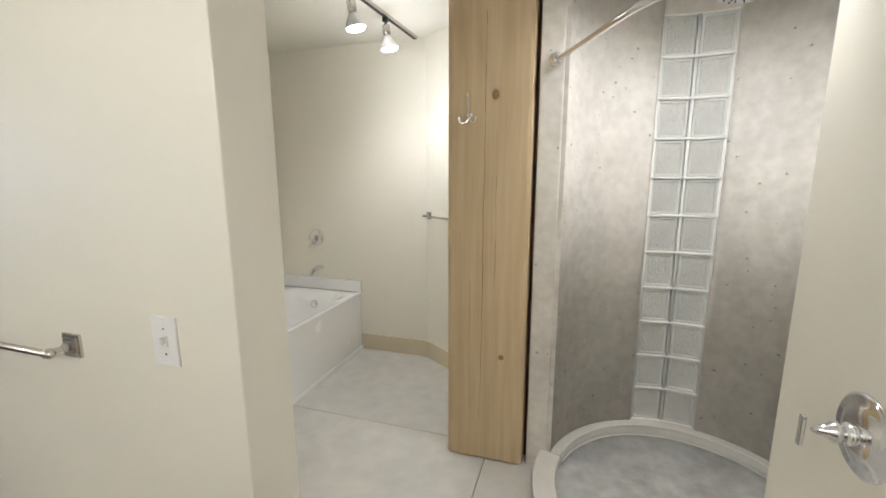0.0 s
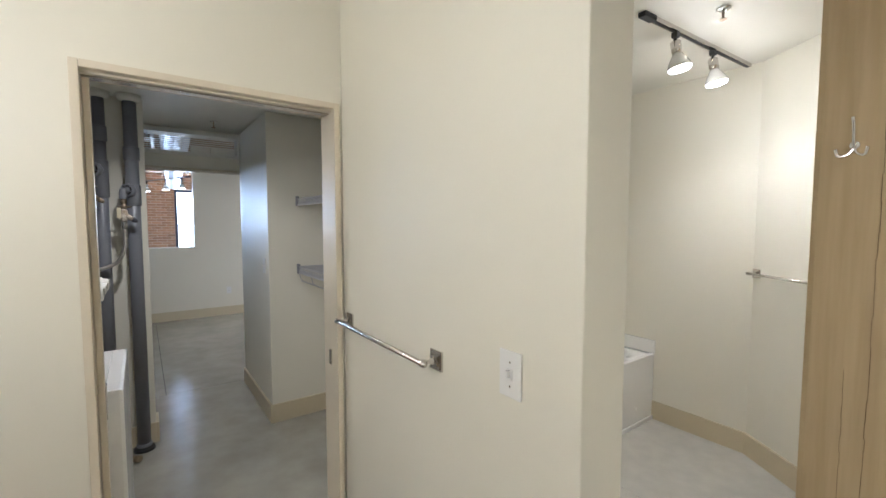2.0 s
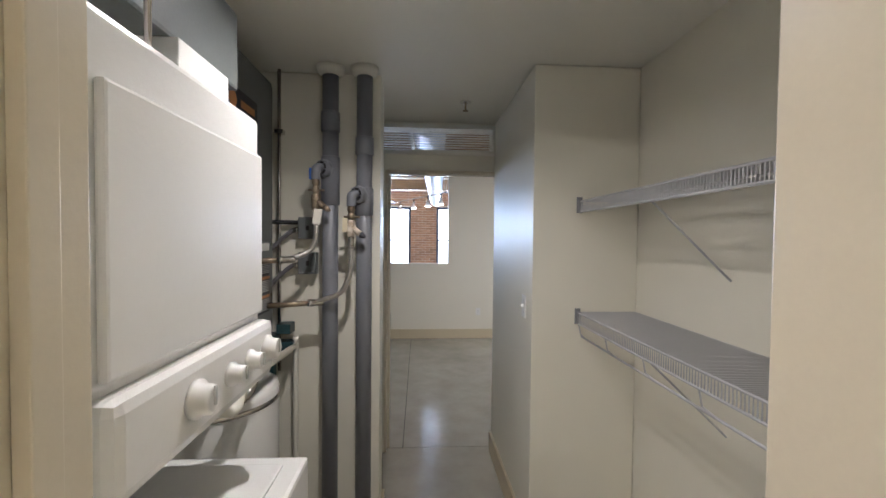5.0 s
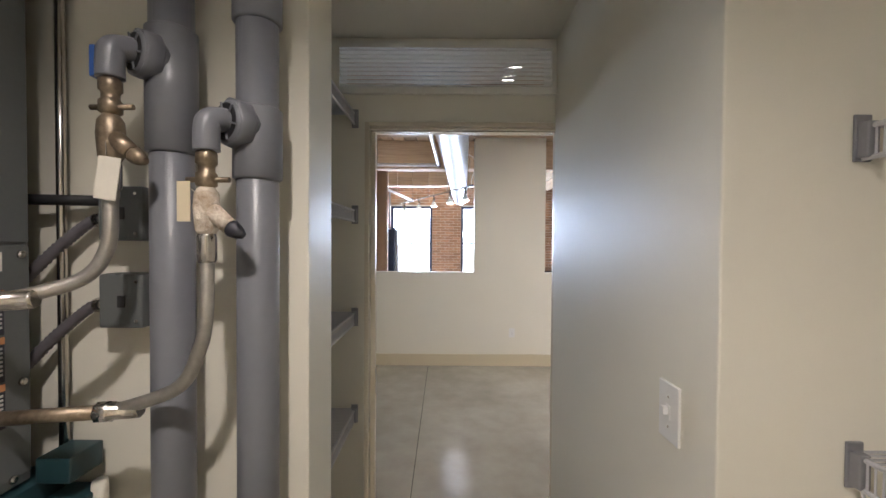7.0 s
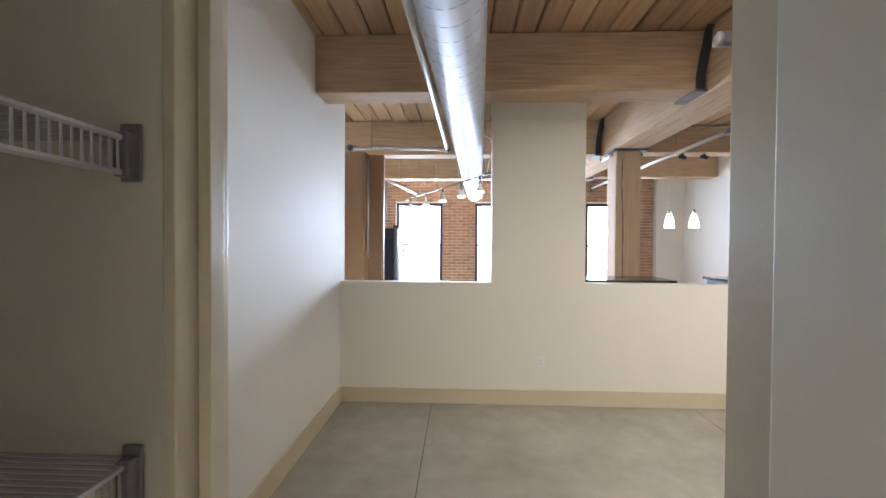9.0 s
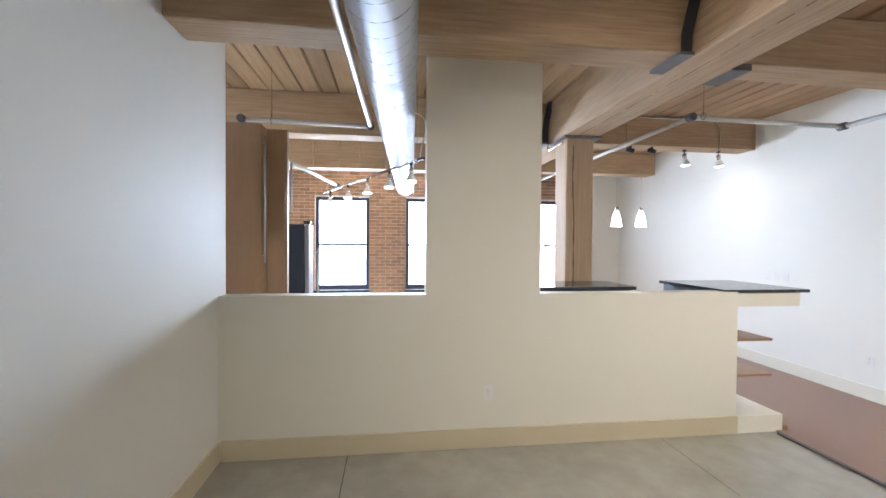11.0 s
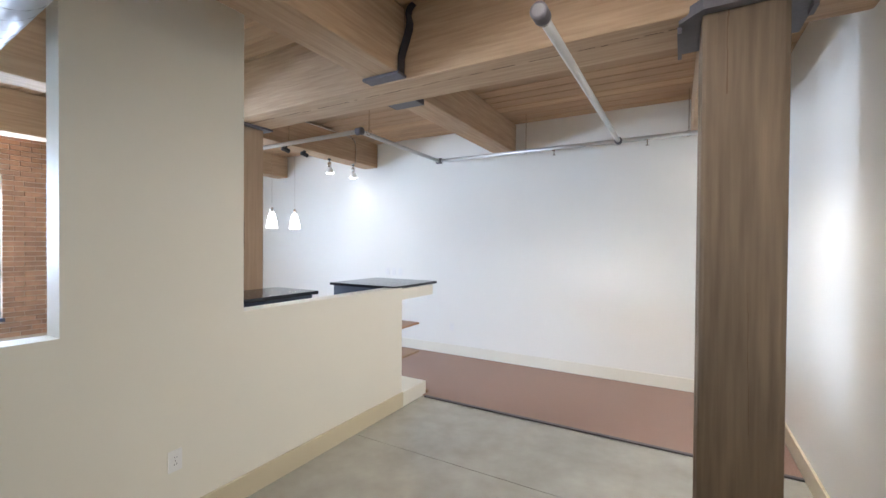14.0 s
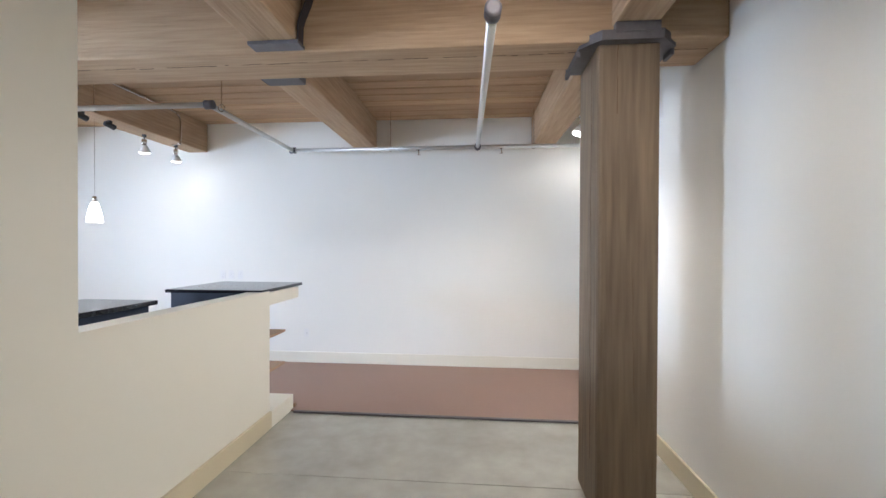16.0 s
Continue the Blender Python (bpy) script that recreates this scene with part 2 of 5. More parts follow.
STEEL = material("dark_stainless", (0.035, 0.045, 0.07), 0.4, 0.2, vary=0.05, stretch=(1, 1, 0.1))
VENEER = material("oak_veneer", (0.34, 0.20, 0.10), 0.4, vary=0.07, scale=2.4, fine=40, bump=0.05, stretch=(1, 1, 0.07), dark=(0.27, 0.15, 0.075))
IRON = material("blackened_iron", (0.05, 0.05, 0.06), 0.5, 0.4, vary=0.15, scale=12)
IRON_GREY = material("grey_painted_iron", (0.15, 0.14, 0.15), 0.55, 0.2, vary=0.15, scale=12)
DARK = material("black_rubber", (0.02, 0.02, 0.022), 0.5)
BULB = glow("lit_bulb", (1.0, 0.93, 0.82), 14)
SHADE = glow("lit_glass_shade", (1.0, 0.95, 0.88), 5)
OUTSIDE = glow("bright_overcast_sky", (0.93, 0.97, 1.0), 3.5)

# ---- builders ----


def box(bm, x0, y0, z0, x1, y1, z1, bevel=0.0, m=None):
    mt = Matrix.LocRotScale(((x0 + x1) / 2, (y0 + y1) / 2, (z0 + z1) / 2), None, (abs(x1 - x0), abs(y1 - y0), abs(z1 - z0)))
    r = bmesh.ops.create_cube(bm, size=1, matrix=(m @ mt) if m else mt)
    if bevel:
        edges = {e for v in r["verts"] for e in v.link_edges}
        bmesh.ops.bevel(bm, geom=list(edges), offset=bevel, segments=2, affect="EDGES", profile=0.6)
    return bm


def tube(bm, points, radius, sides=12, caps=True):
    """A round bar along points; radius: one number or one a point."""
    pts = [Vector(p) for p in points]
    rings = []
    side = None
    for i, p in enumerate(pts):
        d = (pts[min(i + 1, len(pts) - 1)] - pts[max(i - 1, 0)]).normalized()
        if side is None:
            side = d.orthogonal().normalized()
        side = (side - d * side.dot(d)).normalized()
        up = d.cross(side)
        r = radius[i] if isinstance(radius, (list, tuple)) else radius
        rings.append([bm.verts.new(p + (side * math.cos(a) + up * math.sin(a)) * r) for a in (2 * math.pi * k / sides for k in range(sides))])
    for a, b in zip(rings, rings[1:]):
        for k in range(sides):
            f = bm.faces.new((a[k], a[(k + 1) % sides], b[(k + 1) % sides], b[k]))
            f.smooth = sides > 6
    if caps:
        bm.faces.new(rings[0][::-1])
        bm.faces.new(rings[-1])
    return bm


def lathe(bm, profile, m, sides=24):
    """profile: (radius, height) pairs turned round the z axis of m."""
    rings = []
    for r, h in profile:
        rings.append([bm.verts.new(m @ Vector((r * math.cos(a), r * math.sin(a), h))) for a in (2 * math.pi * k / sides for k in range(sides))])
    for a, b in zip(rings, rings[1:]):
        for k in range(sides):
            f = bm.faces.new((a[k], a[(k + 1) % sides], b[(k + 1) % sides], b[k]))
            f.smooth = True
    bm.faces.new(rings[0][::-1])
    bm.faces.new(rings[-1])
    return bm


def bend(points, steps=8):
    """A smooth curve through points."""
    pts = [Vector(p) for p in points]
    out = []
    for i in range(len(pts) - 1):
        p0, p1, p2, p3 = pts[max(i - 1, 0)], pts[i], pts[i + 1], pts[min(i + 2, len(pts) - 1)]
        for s in range(steps):
            t = s / steps
            out.append(0.5 * (2 * p1 + (p2 - p0) * t + (2 * p0 - 5 * p1 + 4 * p2 - p3) * t * t + (3 * p1 - p0 - 3 * p2 + p3) * t ** 3))
    return out + [pts[-1]]


def ribbed(points, r, pitch=0.009, sides=12):
    """A corrugated hose along a curve: rings of two radii."""
    path = bend(points, 60)
    keep, run = [path[0]], 0.0
    for a, b in zip(path, path[1:]):
        run += (b - a).length
        if run >= pitch / 2:
            keep.append(b)
            run = 0.0
    return tube(bmesh.new(), keep, [r if k % 2 else r * 0.78 for k in range(len(keep))], sides)


def finish(name, bm, mat):
    bmesh.ops.recalc_face_normals(bm, faces=bm.faces)
    me = bpy.data.meshes.new(name)
    bm.to_mesh(me)
    bm.free()
    me.materials.append(mat)
    return new(name, me)


def part(name, bm, mat, parent, label=""):
    ob = finish(name, bm, mat)
    ob.parent = parent
    ob.matrix_parent_inverse = parent.matrix_world.inverted()
    return tagged(ob, label)


def thing(name, base, label, category, group=""):
    ob = new(name)
    ob.empty_display_size = 0.1
    ob.matrix_world = Matrix.Translation(base)
    ob.matrix_basis = Matrix.Translation(base)
    bpy.context.view_layer.update()
    return tagged(ob, label, category, group)


def solid(name, bm, mat, label, category, group=""):
    return tagged(finish(name, bm, mat), label, category, group)


def setting(name, bm, mat, label=""):
    return tagged(finish(name, bm, mat), label, kind="structure")


def block(*a, bevel=0.0):
    return box(bmesh.new(), *a, bevel=bevel)


def blocks(*many, bevel=0.0):
    bm = bmesh.new()
    for b in many:
        box(bm, *b, bevel=bevel)
    return bm


def rod(a, b, r, sides=12):
    return tube(bmesh.new(), [a, b], r, sides)


def towards(p, d):
    """A pose at p whose z axis points along d."""
    return Matrix.Translation(p) @ Vector(d).to_track_quat("Z", "Y").to_matrix().to_4x4()

# ---- floor, ceilings, walls ----
# the base's dark colour gives the sawn joints their shade
floor = setting("floor", block(-13.7, -3.1, -0.12, 2.2, 5.5, -0.012), JOINT_SHADE, "grey polished concrete floor with sawn joints")
SLABS = [(-13.7, -3.1, -4.64, 0.062), (-13.7, 0.062, -4.64, 2.55), (-13.7, 2.55, -4.64, 5.5), (-4.64, -3.1, -1.97, 2.2), (-1.97, -3.1, -0.41, 2.2), (-4.64, 2.2, -0.41, 5.5), (-0.41, -3.1, 2.2, 5.5)]
for k, (x0, y0, x1, y1) in enumerate(SLABS):
    part("slab", block(x0 + 0.003, y0 + 0.003, -0.06, x1 - 0.003, y1 - 0.003, 0), FLOOR if k < 4 else FLOOR_BATH, floor)
setting("floor_covering", block(-13.3, 3.60, 0.001, -4.92, 5.17, 0.012, bevel=0.004), CARPET, "dull red-brown protective floor covering over the concrete")
setting("threshold_strip", block(-8.0, 3.565, 0.001, -4.92, 3.60, 0.016, bevel=0.004), IRON_GREY, "dark edge strip along the floor covering")

# bathroom
setting("wall_bath_door", blocks((-2.03, -1.2, 0, BATH_X, -0.215, 2.7), (-2.03, -0.215, 2.075, BATH_X, 0.635, 2.7), (-2.03, 0.635, 0, BATH_X, 1.44, 2.7)), CREAM, "cream painted bathroom wall with the sliding door opening")
setting("wall_bath_towel", block(-1.897, 0.655, 0, -0.657, 0.811, BATH_Z - 0.003, bevel=0.004), CREAM, "cream painted partition with towel bar and light switch")
setting("wall_bath_south", block(-2.03, -1.2, 0, 0.9, -1.08, 2.7), CREAM, "cream painted wall behind the vanity")
setting("wall_bath_east", block(0.66, -1.077, 0, 0.80, 1.5, 2.617, bevel=0.004), CREAM, "cream painted wall with the shower valve")
setting("wall_tub_north", block(-2.74, 3.23, 0, -1.16, 3.35, 2.7), CREAM, "cream painted wall at the head of the bathtub")
setting("wall_tub_west", block(-2.74, 1.44, 0, -2.62, 3.23, 2.7), CREAM, "cream painted wall beside the bathtub")
setting("wall_tub_south", block(-2.74, 1.32, 0, -2.032, 1.44, 2.7), CREAM, "cream painted wall at the foot of the bathtub")
bm = bmesh.new()
dx, dy = 0.30, -0.205
ln = math.hypot(dx, dy)
box(bm, 0, 0, 0, 1.15, 0.1, 2.7, m=Matrix.Translation((-1.16, 3.23, 0)) @ Matrix.Rotation(math.atan2(dy, dx), 4, "Z"))
setting("wall_tub_diagonal", bm, CREAM, "cream painted diagonal wall beside the tub room")
setting("wall_north_of_shower", block(-1.16, 3.36, 0, 1.6, 3.46, 2.7), CREAM)
setting("wall_east_end", block(1.5, -1.2, 0, 1.6, 3.36, 2.7), CREAM)
setting("wall_east_south", block(0.80, -1.2, 0, 1.5, -1.08, 2.7), CREAM)
setting("ceiling_bath", block(-2.74, -1.2, BATH_Z, 1.6, 3.36, BATH_Z + 0.06), CEIL, "pale painted bathroom ceiling")

# corridor and closets
setting("ceiling_corridor", block(CORR_X, -1.1, CORR_Z, -2.033, 1.3, CORR_Z + 0.05), CEIL, "pale painted corridor ceiling")
setting("wall_corridor_north", block(CORR_X, 0.72, 0, -3.52, 1.24, CORR_Z - 0.003, bevel=0.004), CREAM, "satin cream painted corridor wall")
setting("wall_closet_back", block(CORR_X, 1.243, 0, -2.033, 1.31, 2.6), CREAM, "cream painted closet back wall")
setting("wall_laundry_back", block(CORR_X, -1.15, 0, -2.033, -1.05, 2.6), CREAM, "cream painted wall behind the machines")
setting("wall_pipe", block(-3.90, -1.05, 0, -3.72, -0.03, CORR_Z - 0.003, bevel=0.004), CREAM, "cream painted wall behind the drain pipes")
setting("wall_shelf_back", block(-4.572, -0.60, 0, -3.903, -0.50, CORR_Z - 0.003), CREAM, "cream painted wall behind the linen shelves")
setting("wall_hall_door", blocks((HALL_X, -1.15, 0, CORR_X, -0.18, DECK), (HALL_X, -0.18, 0, CORR_X, -0.075, 2.213), (HALL_X, -0.075, 2.075, CORR_X, 0.765, 2.213), (HALL_X, -0.18, 2.372, CORR_X, 0.70, DECK), (HALL_X, 0.70, 2.213, CORR_X, 0.765, DECK), (HALL_X, 0.765, 0, CORR_X, 0.95, DECK)), CREAM, "cream painted wall with the second sliding door opening")
setting("wall_furred", block(FURR_X, 0.95, 0, HALL_X, 5.4, DECK), WHITE, "white painted hall wall")

# hall, living room and kitchen
setting("wall_hall_south", block(HALF_B, -1.0, 0, HALL_X, HALL_S, DECK), WHITE, "white painted hall wall")
setting("wall_north", block(-13.4, NORTH, 0, FURR_X, 5.4, DECK + 0.1), WHITE, "long white painted living room wall")
bm = bmesh.new()
outline = [(HALL_S, 0), (3.24, 0), (3.24, 1.18), (1.527, 1.18), (1.527, DECK), (0.635, DECK), (0.635, 1.18), (HALL_S, 1.18)]
face = bm.faces.new([bm.verts.new((HALF_X, y, z)) for y, z in outline])
for v_ in [g for g in bmesh.ops.extrude_face_region(bm, geom=[face])["geom"] if isinstance(g, bmesh.types.BMVert)]:
    v_.co.x = HALF_B
setting("wall_half", bm, CREAM, "cream painted half wall with a full-height pier")
setting("wall_kitchen_south", block(-13.4, -3.1, 0, HALF_B, -3.0, DECK), WHITE)
setting("wall_kitchen_stub", block(HALF_B, -3.0, 0, HALF_B + 0.12, -1.0, DECK), WHITE)
setting("wall_window_return", block(BRICK, 4.62, 0, BRICK + 0.12, NORTH, DECK), WHITE, "white painted return beside the brick wall")

# baseboards
BASES = [("baseboard", (HALF_X, HALL_S + 0.02, 0, HALF_X + 0.02, 3.24, 0.145)), ("baseboard", (HALF_X + 0.02, HALL_S, 0, HALL_X, HALL_S + 0.018, 0.145)),
         ("baseboard", (-3.52, 0.72, 0, -3.503, 1.24, 0.145)), ("baseboard", (CORR_X, 0.703, 0, -3.503, 0.72, 0.145)), ("baseboard", (-3.503, 1.223, 0, -2.033, 1.24, 0.145)),
         ("baseboard", (-3.72, -1.05, 0, -3.703, -0.03, 0.145)), ("baseboard", (-3.90, -0.03, 0, -3.703, -0.013, 0.145)),
         ("baseboard", (-1.80, 3.212, 0, -1.16, 3.23, 0.145)), ("baseboard", (FURR_X - 0.018, 0.95, 0, FURR_X, NORTH - 0.018, 0.145))]
for n, b in BASES:
    setting(n, block(*b, bevel=0.003), TAN, "tan painted baseboard")
setting("baseboard", block(-13.28, NORTH - 0.018, 0, FURR_X, NORTH, 0.145, bevel=0.003), CREAM, "cream painted baseboard")
bm = bmesh.new()
box(bm, 0, -0.018, 0, 1.1, 0, 0.145, m=Matrix.Translation((-1.16, 3.23, 0)) @ Matrix.Rotation(math.atan2(dy, dx), 4, "Z"))
setting("baseboard", bm, TAN, "tan painted baseboard")


def sliding_door(name, x0, x1, y0, y1, top, w, proud, label):
    """A cased opening with a door pushed back into the wall; side: the jamb into which the door slides."""
    door = tagged(thing(name, ((x0 + x1) / 2, (y0 + y1) / 2, 0), label, "door"), kind="structure")
    part("jamb", block(x0 - proud, y0 - w, 0, x1 + proud, y0, top + w, bevel=0.003), FRAME, door)
    part("jamb", block(x0 - proud, y1, 0, x1 + proud, y1 + w, top + w, bevel=0.003), FRAME, door)
    part("head", block(x0 - proud, y0, top, x1 + proud, y1, top + w, bevel=0.003), FRAME, door)
    xm = (x0 + x1) / 2
    part("track", block(xm - 0.02, y0, top - 0.012, xm + 0.02, y1, top - 0.001), NICKEL, door, "metal sliding track in the head")
    for s in (-1, 1):
        part("stop", block(xm + s * 0.036 - 0.012, y0, top - 0.008, xm + s * 0.036 + 0.012, y1, top - 0.001), FRAME, door)
    leaf = part("leaf", block(xm - 0.018, y0 + 0.001, 0.01, xm + 0.018, y0 + 0.02, top - 0.013, bevel=0.002), FRAME, door, "edge of the door leaf slid back into the wall")
    part("edge_pull", block(xm - 0.019, y0 + 0.021, 0.90, xm + 0.012, y0 + 0.025, 1.02, bevel=0.001), CHROME, leaf, "chrome edge pull")
    part("strike", block(xm - 0.012, y1 - 0.004, 0.93, xm + 0.012, y1 - 0.0005, 1.0), NICKEL, door, "small metal strike plate")
    return door


sliding_door("door_1", -2.03, BATH_X, -0.207, 0.617, 2.062, 0.025, 0.016, "cream sliding door pushed back into its cased opening")
sliding_door("door_2", HALL_X, CORR_X, -0.058, 0.745, 2.055, 0.018, 0.002, "cream sliding door pushed back into its cased opening, hall side")

# ---- timber frame ----


def timber(name, b, mat, label):
    return tagged(finish(name, block(*b, bevel=0.014), mat), label, "beam", "timber frame", kind="structure")


BEAMS = [-5.43, -7.565, -9.92, -12.06]
for xb in BEAMS:
    if xb > -6:
        timber("beam_south", (xb - 0.10, 0.6, GIRD_Z + 0.075, xb + 0.14, 2.30, DECK - 0.002), TIMBER, "blasted timber ceiling beam end over the post")
    else:
        timber("beam_south", (xb - 0.045, -2.99 if xb < -8.3 else HALL_S + 0.003, BEAM_S, xb + 0.235, 2.222, DECK - 0.002), TIMBER, "blasted timber ceiling beam with sawn grain")
    xn = xb if xb > -6 else xb - 0.155
    nb = timber("beam_north", (xn - 0.14, GIRD_Y1, BEAM_N, xn + 0.14, NORTH - 0.002, DECK - 0.002), TIMBER, "blasted timber ceiling beam running to the white wall")
    for vtx in nb.data.vertices:
        vtx.co.x -= 0.03 * (vtx.co.y - GIRD_Y1) / (NORTH - GIRD_Y1)
girder = timber("girder", (-13.38, 2.222, GIRD_Z, FURR_X - 0.002, GIRD_Y1, DECK - 0.002), TIMBER_X, "long blasted timber girder with drying cracks")
rnd = random.Random(4)
for i in range(9):
    x = -12.9 + i * 0.88
    bm = bmesh.new()
    xa, yc = x, 2.36 + 0.012 * math.sin(x * 1.3)
    while xa < x + 0.82:
        ln_ = rnd.uniform(0.02, 0.13)
        box(bm, xa, yc, GIRD_Z - 0.0015, xa + ln_, yc + rnd.uniform(0.002, 0.007), GIRD_Z + 0.004)
        xa += ln_ + (rnd.uniform(0.02, 0.10) if rnd.random() < 0.5 else 0)
        yc += rnd.uniform(-0.005, 0.005)
    part("crack", bm, CRACK, girder)

# plank deck: one mesh, boards run along x
bm = bmesh.new()
y = -3.0
while y < 5.3:
    w = rnd.uniform(0.165, 0.19)
    z, c = DECK + rnd.uniform(0, 0.005), rnd.uniform(0.008, 0.016)
    shape = [(y, z + c), (y + c, z), (y + w - c, z), (y + w, z + c), (y + w, DECK + 0.06), (y, DECK + 0.06)]
    ends = [[bm.verts.new((x, a, b)) for a, b in shape] for x in (-13.4, HALL_X)]
    for k in range(6):
        bm.faces.new((ends[0][k], ends[0][(k + 1) % 6], ends[1][(k + 1) % 6], ends[1][k]))
    bm.faces.new(ends[0])
    bm.faces.new(ends[1][::-1])
    y += w + 0.008
setting("ceiling", bm, PLANK, "timber plank deck ceiling with dark joints")
setting("ceiling_backing", block(-13.4, -3.1, DECK + 0.03, HALL_X, 5.4, DECK + 0.12), GAP)


def post(name, x0, y0, x1, y1, z1, mat, label):
    p = tagged(thing(name, ((x0 + x1) / 2, (y0 + y1) / 2, 0), label, "post"), kind="structure")
    bm = block(x0, y0, 0, x1, y1, z1, bevel=0.022)
    part("shaft", bm, mat, p)
    return p


def crack_line(parent, x, y, z0, z1, width=0.006, seed=1, sway=0.012, axis="x"):
    r = random.Random(seed)
    bm = bmesh.new()
    z, off = z0, 0
    while z < z1:
        h = r.uniform(0.04, 0.12)
        off += r.uniform(-sway, sway) * 0.5
        w = width * r.uniform(0.4, 1.2)
        if axis == "x":
            box(bm, x + off - w / 2, y - 0.0015, z, x + off + w / 2, y + 0.004, z + h)
        else:
            box(bm, x - 0.0015, y + off - w / 2, z, x + 0.004, y + off + w / 2, z + h)
        z += h
    part("crack", bm, CRACK, parent)


bath_post = post("bath_post", -0.626, 2.054, -0.206, 2.44, BATH_Z - 0.003, GOLD_Z, "golden brown timber post with a knot and long drying cracks")
crack_line(bath_post, -0.445, 2.054, 0.25, 2.3, 0.0014, 3, 0.006)
crack_line(bath_post, -0.375, 2.054, 1.0, 1.8, 0.0010, 5, 0.006)
crack_line(bath_post, -0.50, 2.054, 0.3, 1.0, 0.0010, 8, 0.006)
bm = bmesh.new()
lathe(bm, [(0.017, 0), (0.015, 0.0015), (0.006, 0.002)], towards((-0.385, 2.0538, 1.95), (0, -1, 0)) @ Matrix.Diagonal((1, 1.4, 1, 1)))
part("knot", bm, KNOT, bath_post, "dark knot in the grain")
bm = bmesh.new()
lathe(bm, [(0.015, 0), (0.013, 0.001), (0.005, 0.0015)], towards((-0.33, 2.0538, 0.62), (0, -1, 0)))
part("knot", bm, KNOT, bath_post)
hall_post = post("hall_post", -5.602, 2.222, -5.265, 2.66, GIRD_Z, TIMBER_Z, "weathered timber post under an iron cap, its colour darkened for shade")
crack_line(hall_post, -5.50, 2.222, 2.32, 2.72, 0.005, 11, 0.006)
crack_line(hall_post, -5.40, 2.222, 0.75, 1.35, 0.002, 21, 0.006)
crack_line(hall_post, -5.602, 2.36, 0.3, 2.6, 0.004, 12, axis="y")
kit_post = post("kitchen_post", -9.56, 2.25, -9.25, 2.56, GIRD_Z, TIMBER_P, "timber post rising behind the half wall, cracked along its face")
crack_line(kit_post, -9.25, 2.34, 0.6, 2.6, 0.012, 13, axis="y")

# iron post caps and beam hangers
bm = bmesh.new()
plan = [(-5.70, 2.64), (-5.70, 2.27), (-5.60, 2.165), (-5.27, 2.165), (-5.165, 2.27), (-5.165, 2.64)]
low = [bm.verts.new((px, py, GIRD_Z - 0.02)) for px, py in plan]
high = [bm.verts.new((px, py, GIRD_Z + 0.035)) for px, py in plan]
bm.faces.new(low[::-1])
bm.faces.new(high)
for k in range(6):
    bm.faces.new((low[k], low[(k + 1) % 6], high[(k + 1) % 6], high[k]))
box(bm, -5.53, 2.155, GIRD_Z + 0.02, -5.29, 2.20, GIRD_Z + 0.074, bevel=0.004)
box(bm, -5.705, 2.30, GIRD_Z - 0.05, -5.685, 2.64, GIRD_Z - 0.015)
box(bm, -5.18, 2.30, GIRD_Z - 0.05, -5.16, 2.40, GIRD_Z - 0.015)
part("iron_cap", bm, IRON_GREY, hall_post, "blue-grey iron cap plate")
bm = block(-9.62, 2.20, GIRD_Z - 0.02, -9.19, 2.62, GIRD_Z - 0.001)
part("iron_cap", bm, IRON_GREY, kit_post, "grey iron cap plate")


def hanger(x, side):
    """An iron stirrup that carries a beam's end on the girder."""
    y = 2.222 if side < 0 else GIRD_Y1
    zb = BEAM_S if side < 0 else BEAM_N
    h = thing("beam_hanger", (x, y, zb), "dark iron stirrup hanger at the beam end", "bracket", "beam hangers")
    ya, yb = (y - 0.10, y - 0.002) if side < 0 else (y + 0.002, y + 0.10)
    if side < 0:
        part("seat", block(x - 0.145, ya, zb - 0.022, x + 0.16, yb, zb - 0.001, bevel=0.004), IRON_GREY, h, "flat grey iron seat")
    else:
        part("seat", block(x - 0.14, ya, zb - 0.05, x + 0.14, y + 0.27, zb - 0.001, bevel=0.005), IRON_GREY, h, "thick grey iron seat")
    bm = bmesh.new()
    if side < 0:
        # a flat strap that steps outwards halfway and twists onto the girder's top
        line = [(0.146, 0.0, zb - 0.02), (0.150, 0.0, zb + 0.10), (0.162, 0.0, zb + 0.14), (0.200, -0.006, zb + 0.22), (0.214, 0.0, zb + 0.28), (0.206, 0.015, zb + 0.33), (0.186, 0.03, zb + 0.39), (0.195, 0.035, zb + 0.425), (0.225, 0.04, DECK - 0.008)]
        rows_ = []
        for dx_, dy_, z_ in line:
            c_ = Vector((x + dx_, y - 0.055 + dy_, z_))
            rows_.append([bm.verts.new(c_ + Vector(o)) for o in ((0, -0.034, 0), (0.011, -0.034, 0), (0.011, 0.034, 0), (0, 0.034, 0))])
        for p_, q_ in zip(rows_, rows_[1:]):
            for k in range(4):
                bm.faces.new((p_[k], p_[(k + 1) % 4], q_[(k + 1) % 4], q_[k]))
        bm.faces.new(rows_[0][::-1])
        bm.faces.new(rows_[-1])
        part("strap", bm, IRON, h, "bent black iron strap")
    else:
        box(bm, x - 0.150, ya, zb - 0.048, x - 0.141, y + 0.26, zb + 0.03)
        part("lip", bm, IRON, h, "turned-up iron lip")
    return h


for xb in BEAMS[1:]:
    hanger(xb + 0.095, -1)
    hanger(xb - 0.155, 1)

